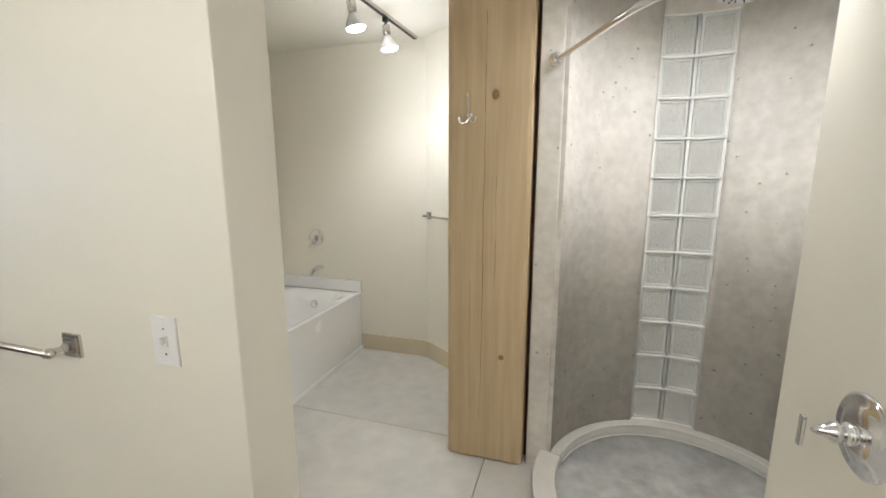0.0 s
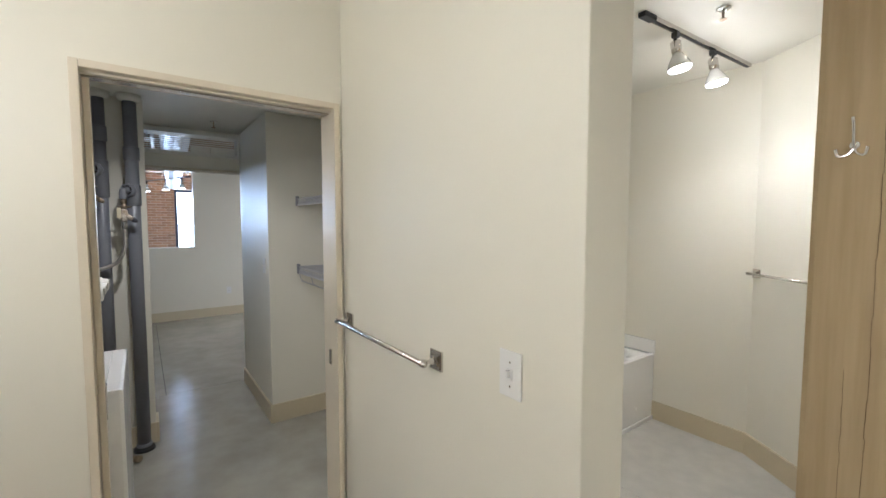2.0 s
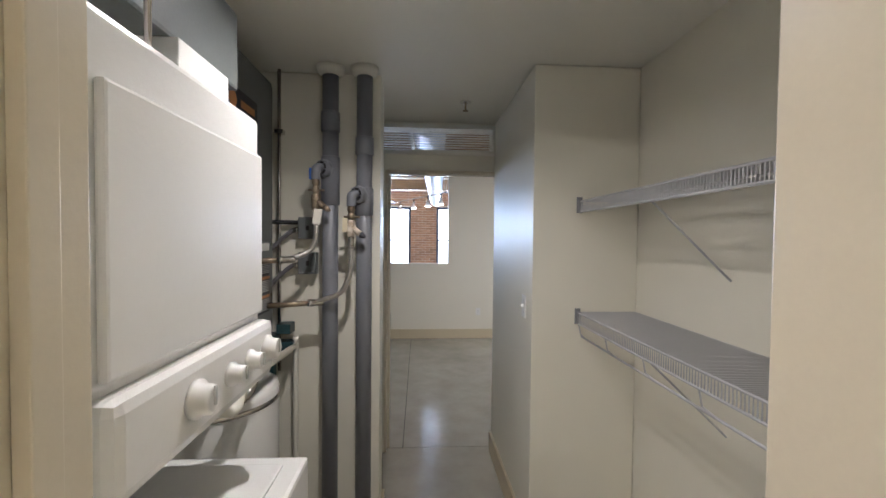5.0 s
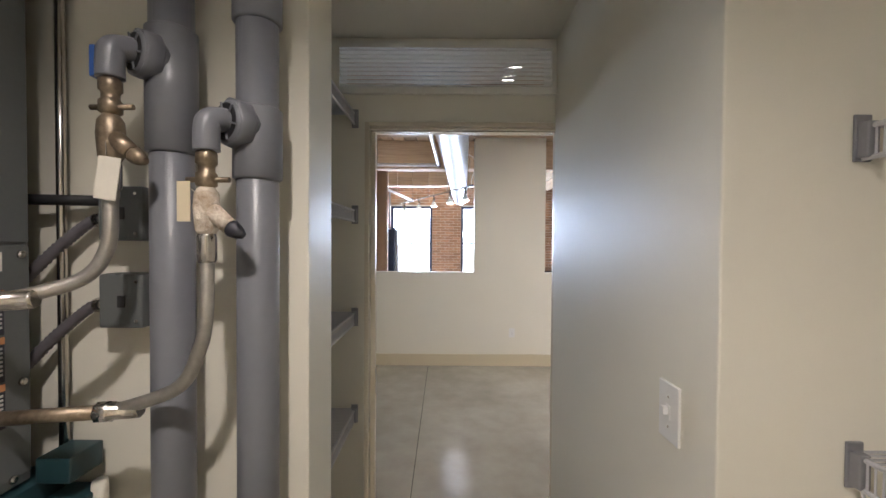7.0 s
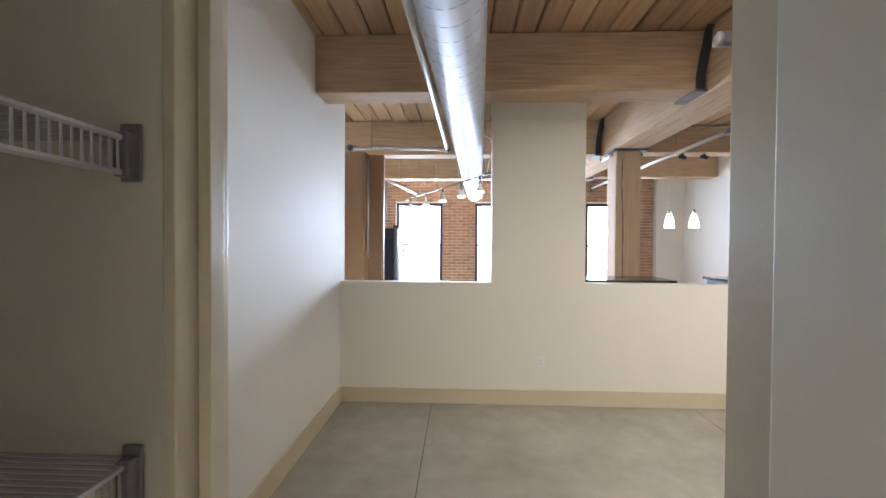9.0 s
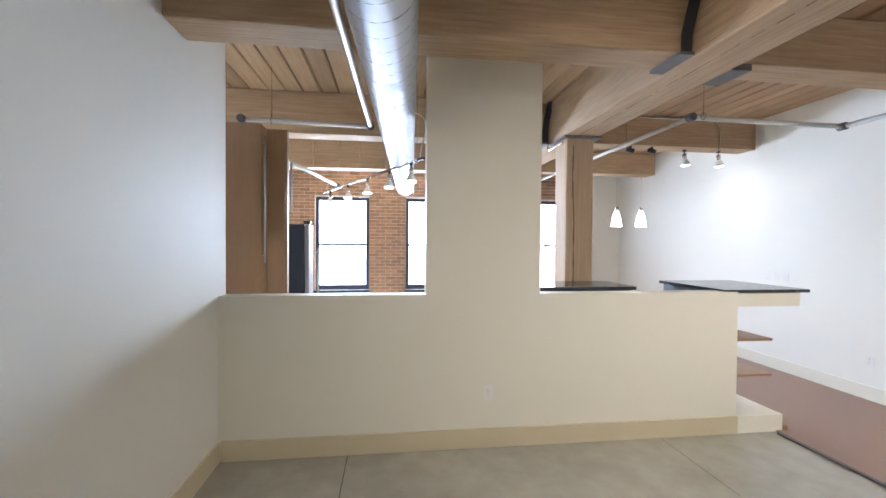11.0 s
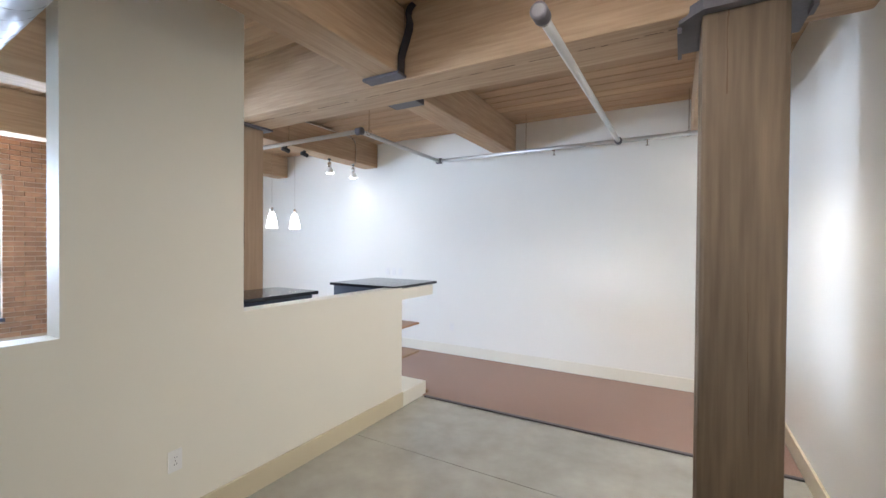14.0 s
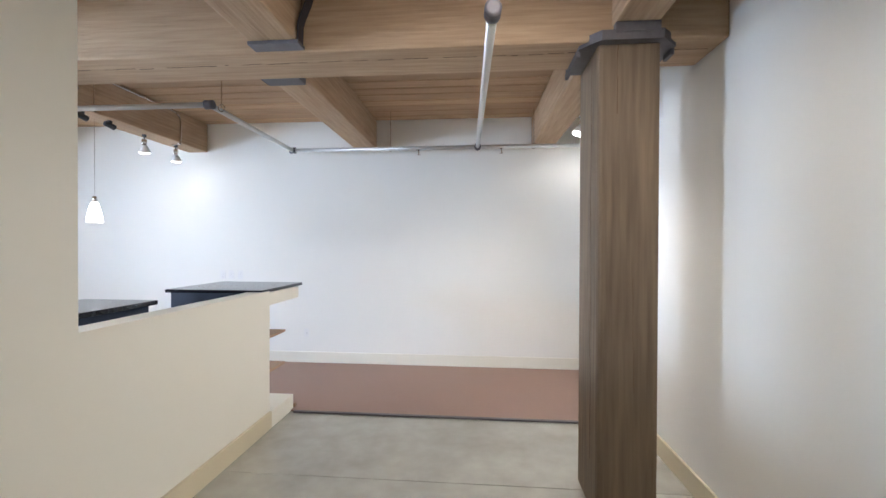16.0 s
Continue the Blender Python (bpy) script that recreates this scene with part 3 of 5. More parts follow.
# ---- brick wall and windows ----
brick_wall = setting("wall_brick", blocks((BRICK - 0.3, -3.1, 0, BRICK - 0.02, WINDOWS[0][0], DECK), *[(BRICK - 0.3, a[1], 0, BRICK - 0.02, b[0], DECK) for a, b in zip(WINDOWS, WINDOWS[1:])],
                     (BRICK - 0.3, WINDOWS[-1][1], 0, BRICK - 0.02, 5.4, DECK), *[(BRICK - 0.3, a, 0, BRICK - 0.02, b, WIN_Z0) for a, b in WINDOWS], *[(BRICK - 0.3, a, WIN_Z1, BRICK - 0.02, b, DECK) for a, b in WINDOWS]), MORTAR, "red brick wall with pale mortar and large windows")


def window(name, y0, y1):
    w = tagged(thing(name, (BRICK, (y0 + y1) / 2, WIN_Z0), "dark framed double-hung window in the brick wall, bright outside", "window"), kind="structure")
    x0, x1 = BRICK - 0.16, BRICK - 0.08
    t = 0.07
    fr = part("window_frame", blocks((x0, y0, WIN_Z0, x1, y0 + t, WIN_Z1), (x0, y1 - t, WIN_Z0, x1, y1, WIN_Z1), (x0, y0 + t, WIN_Z1 - t, x1, y1 - t, WIN_Z1), (x0, y0 + t, WIN_Z0, x1, y1 - t, WIN_Z0 + 0.09)), SASH, w, "dark blue-black frame")
    zm = (WIN_Z0 + WIN_Z1) / 2 - 0.02
    part("meeting_rail", block(x0 + 0.01, y0 + t, zm - 0.022, x1 + 0.01, y1 - t, zm + 0.022), SASH, w)
    ym = (y0 + y1) / 2
    for za, zb in ((WIN_Z0 + 0.09, zm - 0.022), (zm + 0.022, WIN_Z1 - t)):
        part("muntin", block(x0 + 0.03, ym - 0.008, za, x1 - 0.02, ym + 0.008, zb), SASH, w)
        for ya, yb in ((y0 + t, ym - 0.008), (ym + 0.008, y1 - t)):
            p = part("pane", block(x0 + 0.038, ya, za, x0 + 0.042, yb, zb), PANE, w)
            p.visible_shadow = False
    part("window_sill", block(BRICK - 0.1, y0 - 0.02, WIN_Z0 - 0.05, BRICK + 0.03, y1 + 0.02, WIN_Z0 - 0.002, bevel=0.005), SASH, w, "dark painted sill")
    return w


for i, (a, b) in enumerate(WINDOWS):
    window("window_%d" % (i + 1), a, b)
tagged(finish("backdrop", block(BRICK - 3.1, -8, -4, BRICK - 3.0, 12, 9), OUTSIDE), "blown-out bright daylight outside the windows", kind="structure")

# ---- hall and living room things ----


def outlet(name, m, label, kind="outlet", group="outlets"):
    """A cover plate in the xz plane of m, facing its -y."""
    ob = thing(name, m.translation, label, kind, group)
    bm = bmesh.new()
    box(bm, -0.036, -0.006, -0.058, 0.036, 0, 0.058, bevel=0.002, m=m)
    plate = part("plate", bm, PLASTIC, ob)
    if kind == "outlet":
        for s in (-1, 1):
            bm = bmesh.new()
            box(bm, -0.017, -0.0085, s * 0.02 - 0.014, 0.017, -0.0062, s * 0.02 + 0.014, bevel=0.0008, m=m)
            r = part("receptacle", bm, PLASTIC, ob)
            bm = bmesh.new()
            for dx_ in (-0.006, 0.006):
                box(bm, dx_ - 0.0012, -0.0092, s * 0.02 - 0.003, dx_ + 0.0012, -0.0086, s * 0.02 + 0.006, m=m)
            part("slot", bm, DARK, r)
    else:
        bm = bmesh.new()
        box(bm, -0.009, -0.008, -0.014, 0.009, -0.0062, 0.014, m=m)
        part("switch_frame", bm, PLASTIC, ob)
        bm = bmesh.new()
        box(bm, -0.005, -0.019, -0.004, 0.005, -0.0082, 0.012, bevel=0.001, m=m)
        part("toggle", bm, PLASTIC, ob)
    for s in (-1, 1) if kind != "outlet" else (0,):
        part("screw", lathe(bmesh.new(), [(0.003, 0), (0.002, 0.001)], m @ towards((0, -0.0062, s * 0.03), (0, -1, 0)), 8), NICKEL, ob)
    return ob


FACE_E = Matrix.Rotation(radians(90), 4, "Z")      # plate that faces +x
FACE_S = Matrix.Identity(4)                        # faces -y
FACE_N = Matrix.Rotation(radians(180), 4, "Z")     # faces +y
outlet("wall_outlet", Matrix.Translation((HALF_X, 1.118, 0.42)) @ FACE_E, "white duplex outlet low on the half wall")
outlet("wall_outlet", Matrix.Translation((-8.571, NORTH, 0.40)) @ FACE_S, "white duplex outlet low on the white wall")
for xo in (-9.75, -9.63, -9.50):
    outlet("light_switch", Matrix.Translation((xo, NORTH, 1.17)) @ FACE_S, "white switch plate above the counter", "switch", "wall switches")
outlet("wall_outlet", Matrix.Translation((-5.85, HALL_S, 0.42)) @ FACE_N, "white duplex outlet low on the hall wall")
outlet("light_switch", Matrix.Translation((-0.8585, 0.655, 1.207)) @ FACE_S, "white toggle switch plate on the partition", "switch", "wall switches")
outlet("light_switch", Matrix.Translation((-3.66, 0.72, 1.235)) @ FACE_S, "white toggle switch on the corridor wall", "switch", "wall switches")

# bar end with open shelves
bar = thing("bar_end", (-8.2, 3.5, 0), "cream painted bar end with open wooden shelves", "shelf")
part("plinth", block(-8.62, 3.243, 0, HALF_X + 0.02, 3.66, 0.145, bevel=0.004), CREAM, bar)
part("top_rail", block(-8.62, 3.243, 1.055, HALF_X - 0.005, 3.83, 1.165, bevel=0.004), CREAM, bar)
for z in (0.47, 0.77):
    part("shelf", block(-8.575, 3.243, z - 0.012, HALF_X - 0.03, 3.60, z + 0.008, bevel=0.002), VENEER, bar, "thin wooden shelf")
solid("kickboard", block(-8.62, 3.663, 0.013, HALF_X + 0.03, 3.70, 0.05, bevel=0.004), VENEER, "short dark wooden strip at the foot of the bar", "trim")
bm = bmesh.new()
box(bm, -8.93, 3.13, 1.168, -8.07, 3.93, 1.196, bevel=0.004)
solid("bar_counter", bm, BLACK, "black laminate bar top with pale reflections", "worktop")
cabinet = thing("bar_cabinet", (-8.75, 3.3, 0), "navy cabinet body under the bar top", "cabinet")
part("body", block(-8.90, 3.16, 0, -8.205, 3.238, 1.165, bevel=0.003), NAVY, cabinet)
island = thing("kitchen_counter", (-8.75, 2.2, 0), "dark counter behind the half wall", "cabinet")
part("body", block(-9.2, 1.2, 0, -8.68, 2.66, 1.13, bevel=0.003), NAVY, island)
part("worktop", block(-9.23, 1.17, 1.132, -8.64, 2.70, 1.165, bevel=0.004), BLACK, island, "black laminate worktop")

# tall cabinets and refrigerator


def pull(parent, x, y, z0, z1):
    bm = rod((x, y + 0.028, z0), (x, y + 0.028, z1), 0.009, 12)
    for z in (z0 + 0.06, z1 - 0.06):
        tube(bm, [(x, y, z), (x, y + 0.028, z)], 0.004, 8)
    part("handle", bm, GALV, parent, "long brushed steel bar handle")


for x0, x1, z0, zt, yf in ((-8.926, -8.75, 0.0, 2.60, -0.76), (-9.00, -8.93, 0.0, 2.60, -0.58)):
    c = thing("tall_cabinet", ((x0 + x1) / 2, yf, 0), "tall oak veneer kitchen cabinet with a bar handle", "cabinet", "kitchen cabinets")
    part("body", block(x0, yf - 0.62, z0 + 0.1, x1, yf - 0.022, zt, bevel=0.002), VENEER, c)
    d = part("door", block(x0 + 0.002, yf - 0.02, z0 + 0.11, x1 - 0.002, yf, zt - 0.002, bevel=0.002), VENEER, c)
    pull(d, x1 - 0.03 if x0 > -8.95 else x0 + 0.03, yf, 1.385 if x0 > -8.95 else 1.84, 2.50 if x0 > -8.95 else 2.30)
    part("toe_kick", block(x0, yf - 0.6, 0, x1, yf - 0.08, 0.098), DARK, c)
fr = thing("refrigerator", (-9.7, -0.5, 0), "dark navy refrigerator with a pale steel door edge beside tall cabinets", "refrigerator")
part("body", block(-9.82, -1.2, 0.03, -9.575, -0.555, 1.76, bevel=0.01), STEEL, fr)
part("door", block(-9.82, -0.55, 0.6, -9.575, -0.505, 1.755, bevel=0.010), BRACKET, fr)
part("freezer_drawer", block(-9.82, -0.55, 0.05, -9.575, -0.505, 0.59, bevel=0.010), BRACKET, fr)
part("hinge_cover", block(-9.68, -0.57, 1.762, -9.585, -0.495, 1.795, bevel=0.005), DARK, fr, "black hinge cover")
bm = rod((-9.79, -0.45, 0.75), (-9.79, -0.45, 1.5), 0.012)
for z in (0.8, 1.45):
    tube(bm, [(-9.79, -0.505, z), (-9.79, -0.45, z)], 0.008, 8)
part("handle", bm, NICKEL, fr, "steel bar handle")

# spiral duct
duct = thing("spiral_duct", (-8.6, 0.42, 2.58), "galvanised spiral air duct under the beams", "duct")
A, B = Vector((-4.705, 0.225, 2.585)), Vector((-12.6, 0.62, 2.575))
R = 0.155
part("tube", tube(bmesh.new(), [A.lerp(B, k / 20) for k in range(21)], R, 40), GALV, duct)
bm = bmesh.new()
axis = (B - A).normalized()
u = axis.orthogonal().normalized()
v = axis.cross(u)
turns, per = 62, 20
tube(bm, [A.lerp(B, k / (turns * per)) + (u * math.cos(2 * math.pi * k / per) + v * math.sin(2 * math.pi * k / per)) * (R + 0.0003) for k in range(turns * per + 1)], 0.0017, 4)
part("seam", bm, SEAM, duct, "raised spiral lock seam")
for f in (0.33, 0.62, 0.85):
    p = A.lerp(B, f)
    part("collar", tube(bmesh.new(), [p - axis * 0.02, p + axis * 0.02], R + 0.004, 40, False), GALV, duct, "slip joint collar")
    part("hanger_rod", rod(p + Vector((0, 0, R)), (p.x, p.y, DECK), 0.003, 6), NICKEL, duct)
p = A.lerp(B, 0.985)
bm = bmesh.new()
for k in range(7):
    box(bm, p.x - 0.06, p.y + 0.06, p.z - 0.10 + k * 0.02, p.x + 0.06, p.y + R + 0.012, p.z - 0.092 + k * 0.02)
part("grille", bm, GALV, duct, "small side air register")

cable = thing("power_cable", (-9.24, 0.67, 2.45), "thin cream cable looping from the track up past the duct", "cable")
part("cord", tube(bmesh.new(), bend([(-9.25, 0.665, 2.44), (-9.25, 0.68, 2.56), (-9.25, 0.72, 2.72), (-9.27, 0.70, 2.86), (-9.32, 0.60, 2.93), (-9.40, 0.50, 2.96)], 8), 0.006, 8), PVCW, cable)

# sprinkler pipes


def pipe_run(label, points, r, hangers=(), group="sprinkler pipes"):
    t = thing("sprinkler_pipe", points[0], label, "pipe", group)
    for a, b in zip(points, points[1:]):
        part("pipe", rod(a, b, r, 14), PIPE, t)
    for p in points[1:-1] + points[:1] + points[-1:]:
        bm = bmesh.new()
        lathe(bm, [(r * 1.05, -0.04), (r * 1.6, -0.035), (r * 1.6, -0.012), (r * 1.45, 0.0), (r * 1.6, 0.012), (r * 1.6, 0.035), (r * 1.05, 0.04)], towards(p, (Vector(points[1]) - Vector(points[0]))), 16)
        part("fitting", bm, IRON_GREY, t, "grey iron pipe fitting")
    for h in hangers:
        bm = rod(h, (h[0], h[1], DECK), 0.004, 6)
        bm2 = tube(bm, [(h[0] + (r + 0.006) * math.cos(a), h[1], h[2] + (r + 0.006) * math.sin(a)) for a in (2 * math.pi * k / 12 for k in range(13))], 0.004, 5)
        part("hanger", bm2, NICKEL, t, "thin rod hanger with a ring")
    return t


pipe_run("grey sprinkler pipe under the girder and along the white wall", [(-12.9, 3.10, 2.73), (-8.553, 3.165, 2.765), (-8.60, 4.86, 2.765), (-4.93, 4.82, 2.765)], 0.024, [(-9.6, 3.15, 2.757), (-8.50, 3.25, 2.765), (-7.35, 4.845, 2.765), (-5.62, 4.825, 2.765)])
pipe_run("grey sprinkler branch pipe crossing under the girder", [(-6.215, 1.66, 2.61), (-6.285, 4.80, 2.76)], 0.024, [(-6.217, 1.72, 2.613)])
pipe_run("grey sprinkler pipe beside the duct", [(-4.75, 0.03, 2.70), (-9.22, 0.16, 2.74), (-9.0, -1.0, 2.70)], 0.024, [(-9.05, -0.75, 2.71)])
pipe_run("short grey pipe over the kitchen cabinets", [(-9.3, -0.75, 2.42), (-11.2, -0.42, 2.40)], 0.022, [(-10.25, -0.585, 2.41)])


def sprinkler(p, label, down=-1):
    s = thing("ceiling_sprinkler", p, label, "sprinkler", "sprinkler heads")
    bm = bmesh.new()
    lathe(bm, [(0.034, 0), (0.034, -0.006), (0.02, -0.012), (0.012, -0.014)], Matrix.Translation(p), 20)
    part("escutcheon", bm, CHROME, s)
    part("stem", rod(p, (p[0], p[1], p[2] - 0.05), 0.006, 8), BRASS, s)
    bm = bmesh.new()
    lathe(bm, [(0.016, -0.052), (0.018, -0.054), (0.018, -0.056)], Matrix.Translation(p), 12)
    part("deflector", bm, BRASS, s)


sprinkler((-4.10, 0.45, CORR_Z - 0.001), "small sprinkler head on the corridor ceiling")
sprinkler((-1.037, 2.262, BATH_Z - 0.001), "chrome sprinkler head on the bathroom ceiling")
sprinkler((-7.0, 4.84, 2.74), "small sprinkler head under the pipe")
sprinkler((-6.0, 4.82, 2.74), "small sprinkler head under the pipe")

# conduit beside the kitchen post and on the beam
cond = thing("conduit", (-9.6, 2.2, 2.7), "thin steel conduit bent round the post and girder", "conduit")
part("pipe", tube(bmesh.new(), bend([(-9.9, 1.6, 2.98), (-9.74, 2.05, 2.98), (-9.735, 2.19, 2.97), (-9.70, 2.20, 2.90), (-9.68, 2.20, 2.75), (-9.62, 2.19, 2.66), (-9.50, 2.185, 2.652), (-9.20, 2.185, 2.652)], 6), 0.012, 10), NICKEL, cond)
cond = thing("conduit", (-9.74, 3.9, 2.8), "thin steel conduit running along the beam to the spot lamps", "conduit")
part("pipe", tube(bmesh.new(), bend([(-9.923, 2.66, 3.19), (-9.93, 3.4, 3.19), (-9.945, 4.46, 3.19), (-9.945, 4.60, 3.17), (-9.945, 4.66, 3.10), (-9.945, 4.66, 2.85), (-9.96, 4.66, 2.825), (-10.1, 4.72, 2.825)], 6), 0.010, 10), NICKEL, cond)


def spot_lamp(p, aim, label, group, hang=0.02):
    """A flared reflector lamp under a short stem; p: where the stem is fixed."""
    s = thing("spot_lamp", p, label, "lamp", group)
    d = Vector(aim).normalized()
    q = Vector(p) + Vector((0, 0, -hang - 0.03))
    bm = bmesh.new()
    box(bm, p[0] - 0.016, p[1] - 0.016, p[2] - 0.028, p[0] + 0.016, p[1] + 0.016, p[2], bevel=0.003)
    tube(bm, [(p[0], p[1], p[2] - 0.028), q], 0.006, 8)
    part("stem", bm, DARK, s, "black swivel stem")
    m = towards(q, d)
    bm = bmesh.new()
    lathe(bm, [(0.014, -0.01), (0.026, 0.0), (0.026, 0.05), (0.020, 0.062)], m, 18)
    part("socket", bm, NICKEL, s, "brushed nickel lamp socket")
    bm = bmesh.new()
    lathe(bm, [(0.022, 0.062), (0.030, 0.075), (0.052, 0.115), (0.060, 0.135), (0.058, 0.142)], m, 22)
    part("reflector", bm, ENAMEL, s, "silvered bulb flank")
    bm = bmesh.new()
    lathe(bm, [(0.057, 0.143), (0.050, 0.152), (0.025, 0.158)], m, 22)
    part("bulb_face", bm, BULB, s, "lit bulb face")
    return s


def track(name, a, b, label, lamps, aims, group, drops=()):
    t = thing(name, a, label, "track light")
    a, b = Vector(a), Vector(b)
    d = (b - a).normalized()
    yaw = math.atan2(d.y, d.x)
    bm = bmesh.new()
    box(bm, 0, -0.017, -0.0, (b - a).length, 0.017, 0.02, m=Matrix.Translation(a) @ Matrix.Rotation(yaw, 4, "Z"))
    part("rail", bm, NICKEL, t, "slim metal rail with a dark slot")
    bm = bmesh.new()
    box(bm, 0.01, -0.008, -0.0025, (b - a).length - 0.01, 0.008, -0.0005, m=Matrix.Translation(a) @ Matrix.Rotation(yaw, 4, "Z"))
    part("slot", bm, DARK, t)
    bm = bmesh.new()
    box(bm, -0.06, -0.02, -0.004, 0.04, 0.02, 0.021, m=Matrix.Translation(a) @ Matrix.Rotation(yaw, 4, "Z"), bevel=0.003)
    part("feed_box", bm, DARK, t)
    for k in drops:
        q = a.lerp(b, k)
        part("drop_rod", rod((q.x, q.y, q.z + 0.02), (q.x, q.y, DECK), 0.004, 6), NICKEL, t)
    for k, aim in zip(lamps, aims):
        q = a.lerp(b, k)
        spot_lamp((q.x, q.y, q.z - 0.003), aim, "lit reflector lamp on the rail", group)
    return t


track("bath_track", (-1.283, 2.03, 2.597), (-1.232, 3.20, 2.597), "short ceiling track with two lit reflector lamps", (0.22, 0.58), ((0.15, 0.1, -1), (0.15, 0.1, -1)), "bathroom spot lamps")
track("kitchen_track", (-9.24, 0.67, 2.42), (-12.5, -0.80, 2.42), "long suspended kitchen track with five lit lamps", (0.06, 0.22, 0.42, 0.64, 0.90), ((0, 0, -1),) * 5, "kitchen spot lamps", (0.02, 0.25, 0.5, 0.75, 0.97))
for y in (4.28, 4.78):
    spot_lamp((-10.10, y, BEAM_N - 0.001), (-0.15, 0.25, -1), "lit reflector lamp under the beam", "wall spot lamps", 0.03)
for y in (3.45, 3.75):
    b = thing("spot_lamp", (-10.02, y, BEAM_N), "small unlit black spot lamp under the beam", "lamp", "wall spot lamps")
    bm = bmesh.new()
    box(bm, -10.035, y - 0.015, BEAM_N - 0.03, -10.005, y + 0.015, BEAM_N - 0.001, bevel=0.003)
    part("stem", bm, DARK, b)
    bm = bmesh.new()
    lathe(bm, [(0.02, -0.05), (0.026, -0.045), (0.028, 0.045), (0.024, 0.05)], towards((-10.02, y, BEAM_N - 0.05), (0.3, 1, -0.3)), 16)
    part("can", bm, DARK, b)
spot_lamp((-5.08, 4.55, DECK - 0.001), (0.1, 0.7, -0.8), "lit reflector lamp on a short drop rod", "wall spot lamps", 0.38)


# unseen rail, added to hold the hall's fill lamps
track("hall_fill_track", (-5.55, 0.75, 3.05), (-6.25, 0.75, 3.05), "unseen fill track added over the hall, hung from the deck with three lit lamps", (0.214, 0.5, 0.786), ((-0.2, 0.1, -1),) * 3, "hall spot lamps", (0.1, 0.9))
# rail added behind the hall post to carry the fill lamps
track("side_fill_track", (-5.30, 2.85, BEAM_N - 0.021), (-5.30, 3.95, BEAM_N - 0.021), "unseen fill track added under the beam, with three lit lamps", (0.136, 0.5, 0.864), ((-0.3, 0, -1),) * 3, "side spot lamps")


def pendant(x, y):
    p = thing("pendant_lamp", (x, y, DECK), "small white glass pendant lamp, lit", "lamp", "pendant lamps")
    part("cord", rod((x, y, 2.06), (x, y, DECK - 0.02), 0.0012, 6), NICKEL, p)
    bm = bmesh.new()
    lathe(bm, [(0.05, 0), (0.045, -0.02)], Matrix.Translation((x, y, DECK)), 16)
    part("canopy", bm, NICKEL, p)
    bm = bmesh.new()
    lathe(bm, [(0.015, 2.06), (0.02, 2.05), (0.025, 2.0)], Matrix.Translation((x, y, 0)), 16)
    part("cap", bm, NICKEL, p)
    bm = bmesh.new()
    lathe(bm, [(0.026, 2.0), (0.042, 1.96), (0.060, 1.88), (0.070, 1.80), (0.062, 1.80)], Matrix.Translation((x, y, 0)), 20)
    part("shade", bm, SHADE, p, "tapered white glass shade")


pendant(-10.15, 3.35)
pendant(-10.12, 3.68)

# ---- corridor things ----
# louvred grille over the second door
gr = thing("air_grille", (CORR_X, 0.27, 2.29), "wide louvred metal air grille above the door", "vent")
GY0, GY1, GZ0, GZ1 = -0.21, 0.77, 2.185, 2.40
gx = CORR_X + 0.002
part("frame", blocks((gx, GY0, GZ0, gx + 0.018, GY1 - 0.0, GZ0 + 0.028), (gx, GY0, GZ1 - 0.028, gx + 0.018, GY1 - 0.0, GZ1), (gx, GY0, GZ0 + 0.028, gx + 0.018, -0.178, GZ1 - 0.028), (gx, 0.70, GZ0 + 0.028, gx + 0.018, GY1 - 0.05, GZ1 - 0.028)), CEIL, gr, "painted frame")
for k in range(9):
    z = GZ0 + 0.037 + k * 0.0176
    bm = bmesh.new()
    box(bm, gx - 0.018, -0.178, z - 0.002, gx + 0.012, 0.70, z + 0.002)
    part("slat", bm, CEIL, gr)
for y in (0.0, 0.25, 0.48):
    part("mullion", block(gx - 0.024, y - 0.003, GZ0 + 0.028, gx - 0.019, y + 0.003, GZ1 - 0.028), NICKEL, gr)

# recessed ceiling lamp
rl = thing("recessed_lamp", (-2.81, 0.03, CORR_Z), "round recessed ceiling lamp with white trim", "lamp")
bm = bmesh.new()
lathe(bm, [(0.085, -0.001), (0.085, -0.007), (0.070, -0.009), (0.066, -0.004)], Matrix.Translation((-2.81, 0.03, CORR_Z)), 32)
part("trim", bm, PLASTIC, rl)
bm = bmesh.new()
lathe(bm, [(0.064, -0.0095), (0.064, -0.0115)], Matrix.Translation((-2.81, 0.03, CORR_Z)), 32)
part("lens", bm, BULB, rl, "glowing lens")


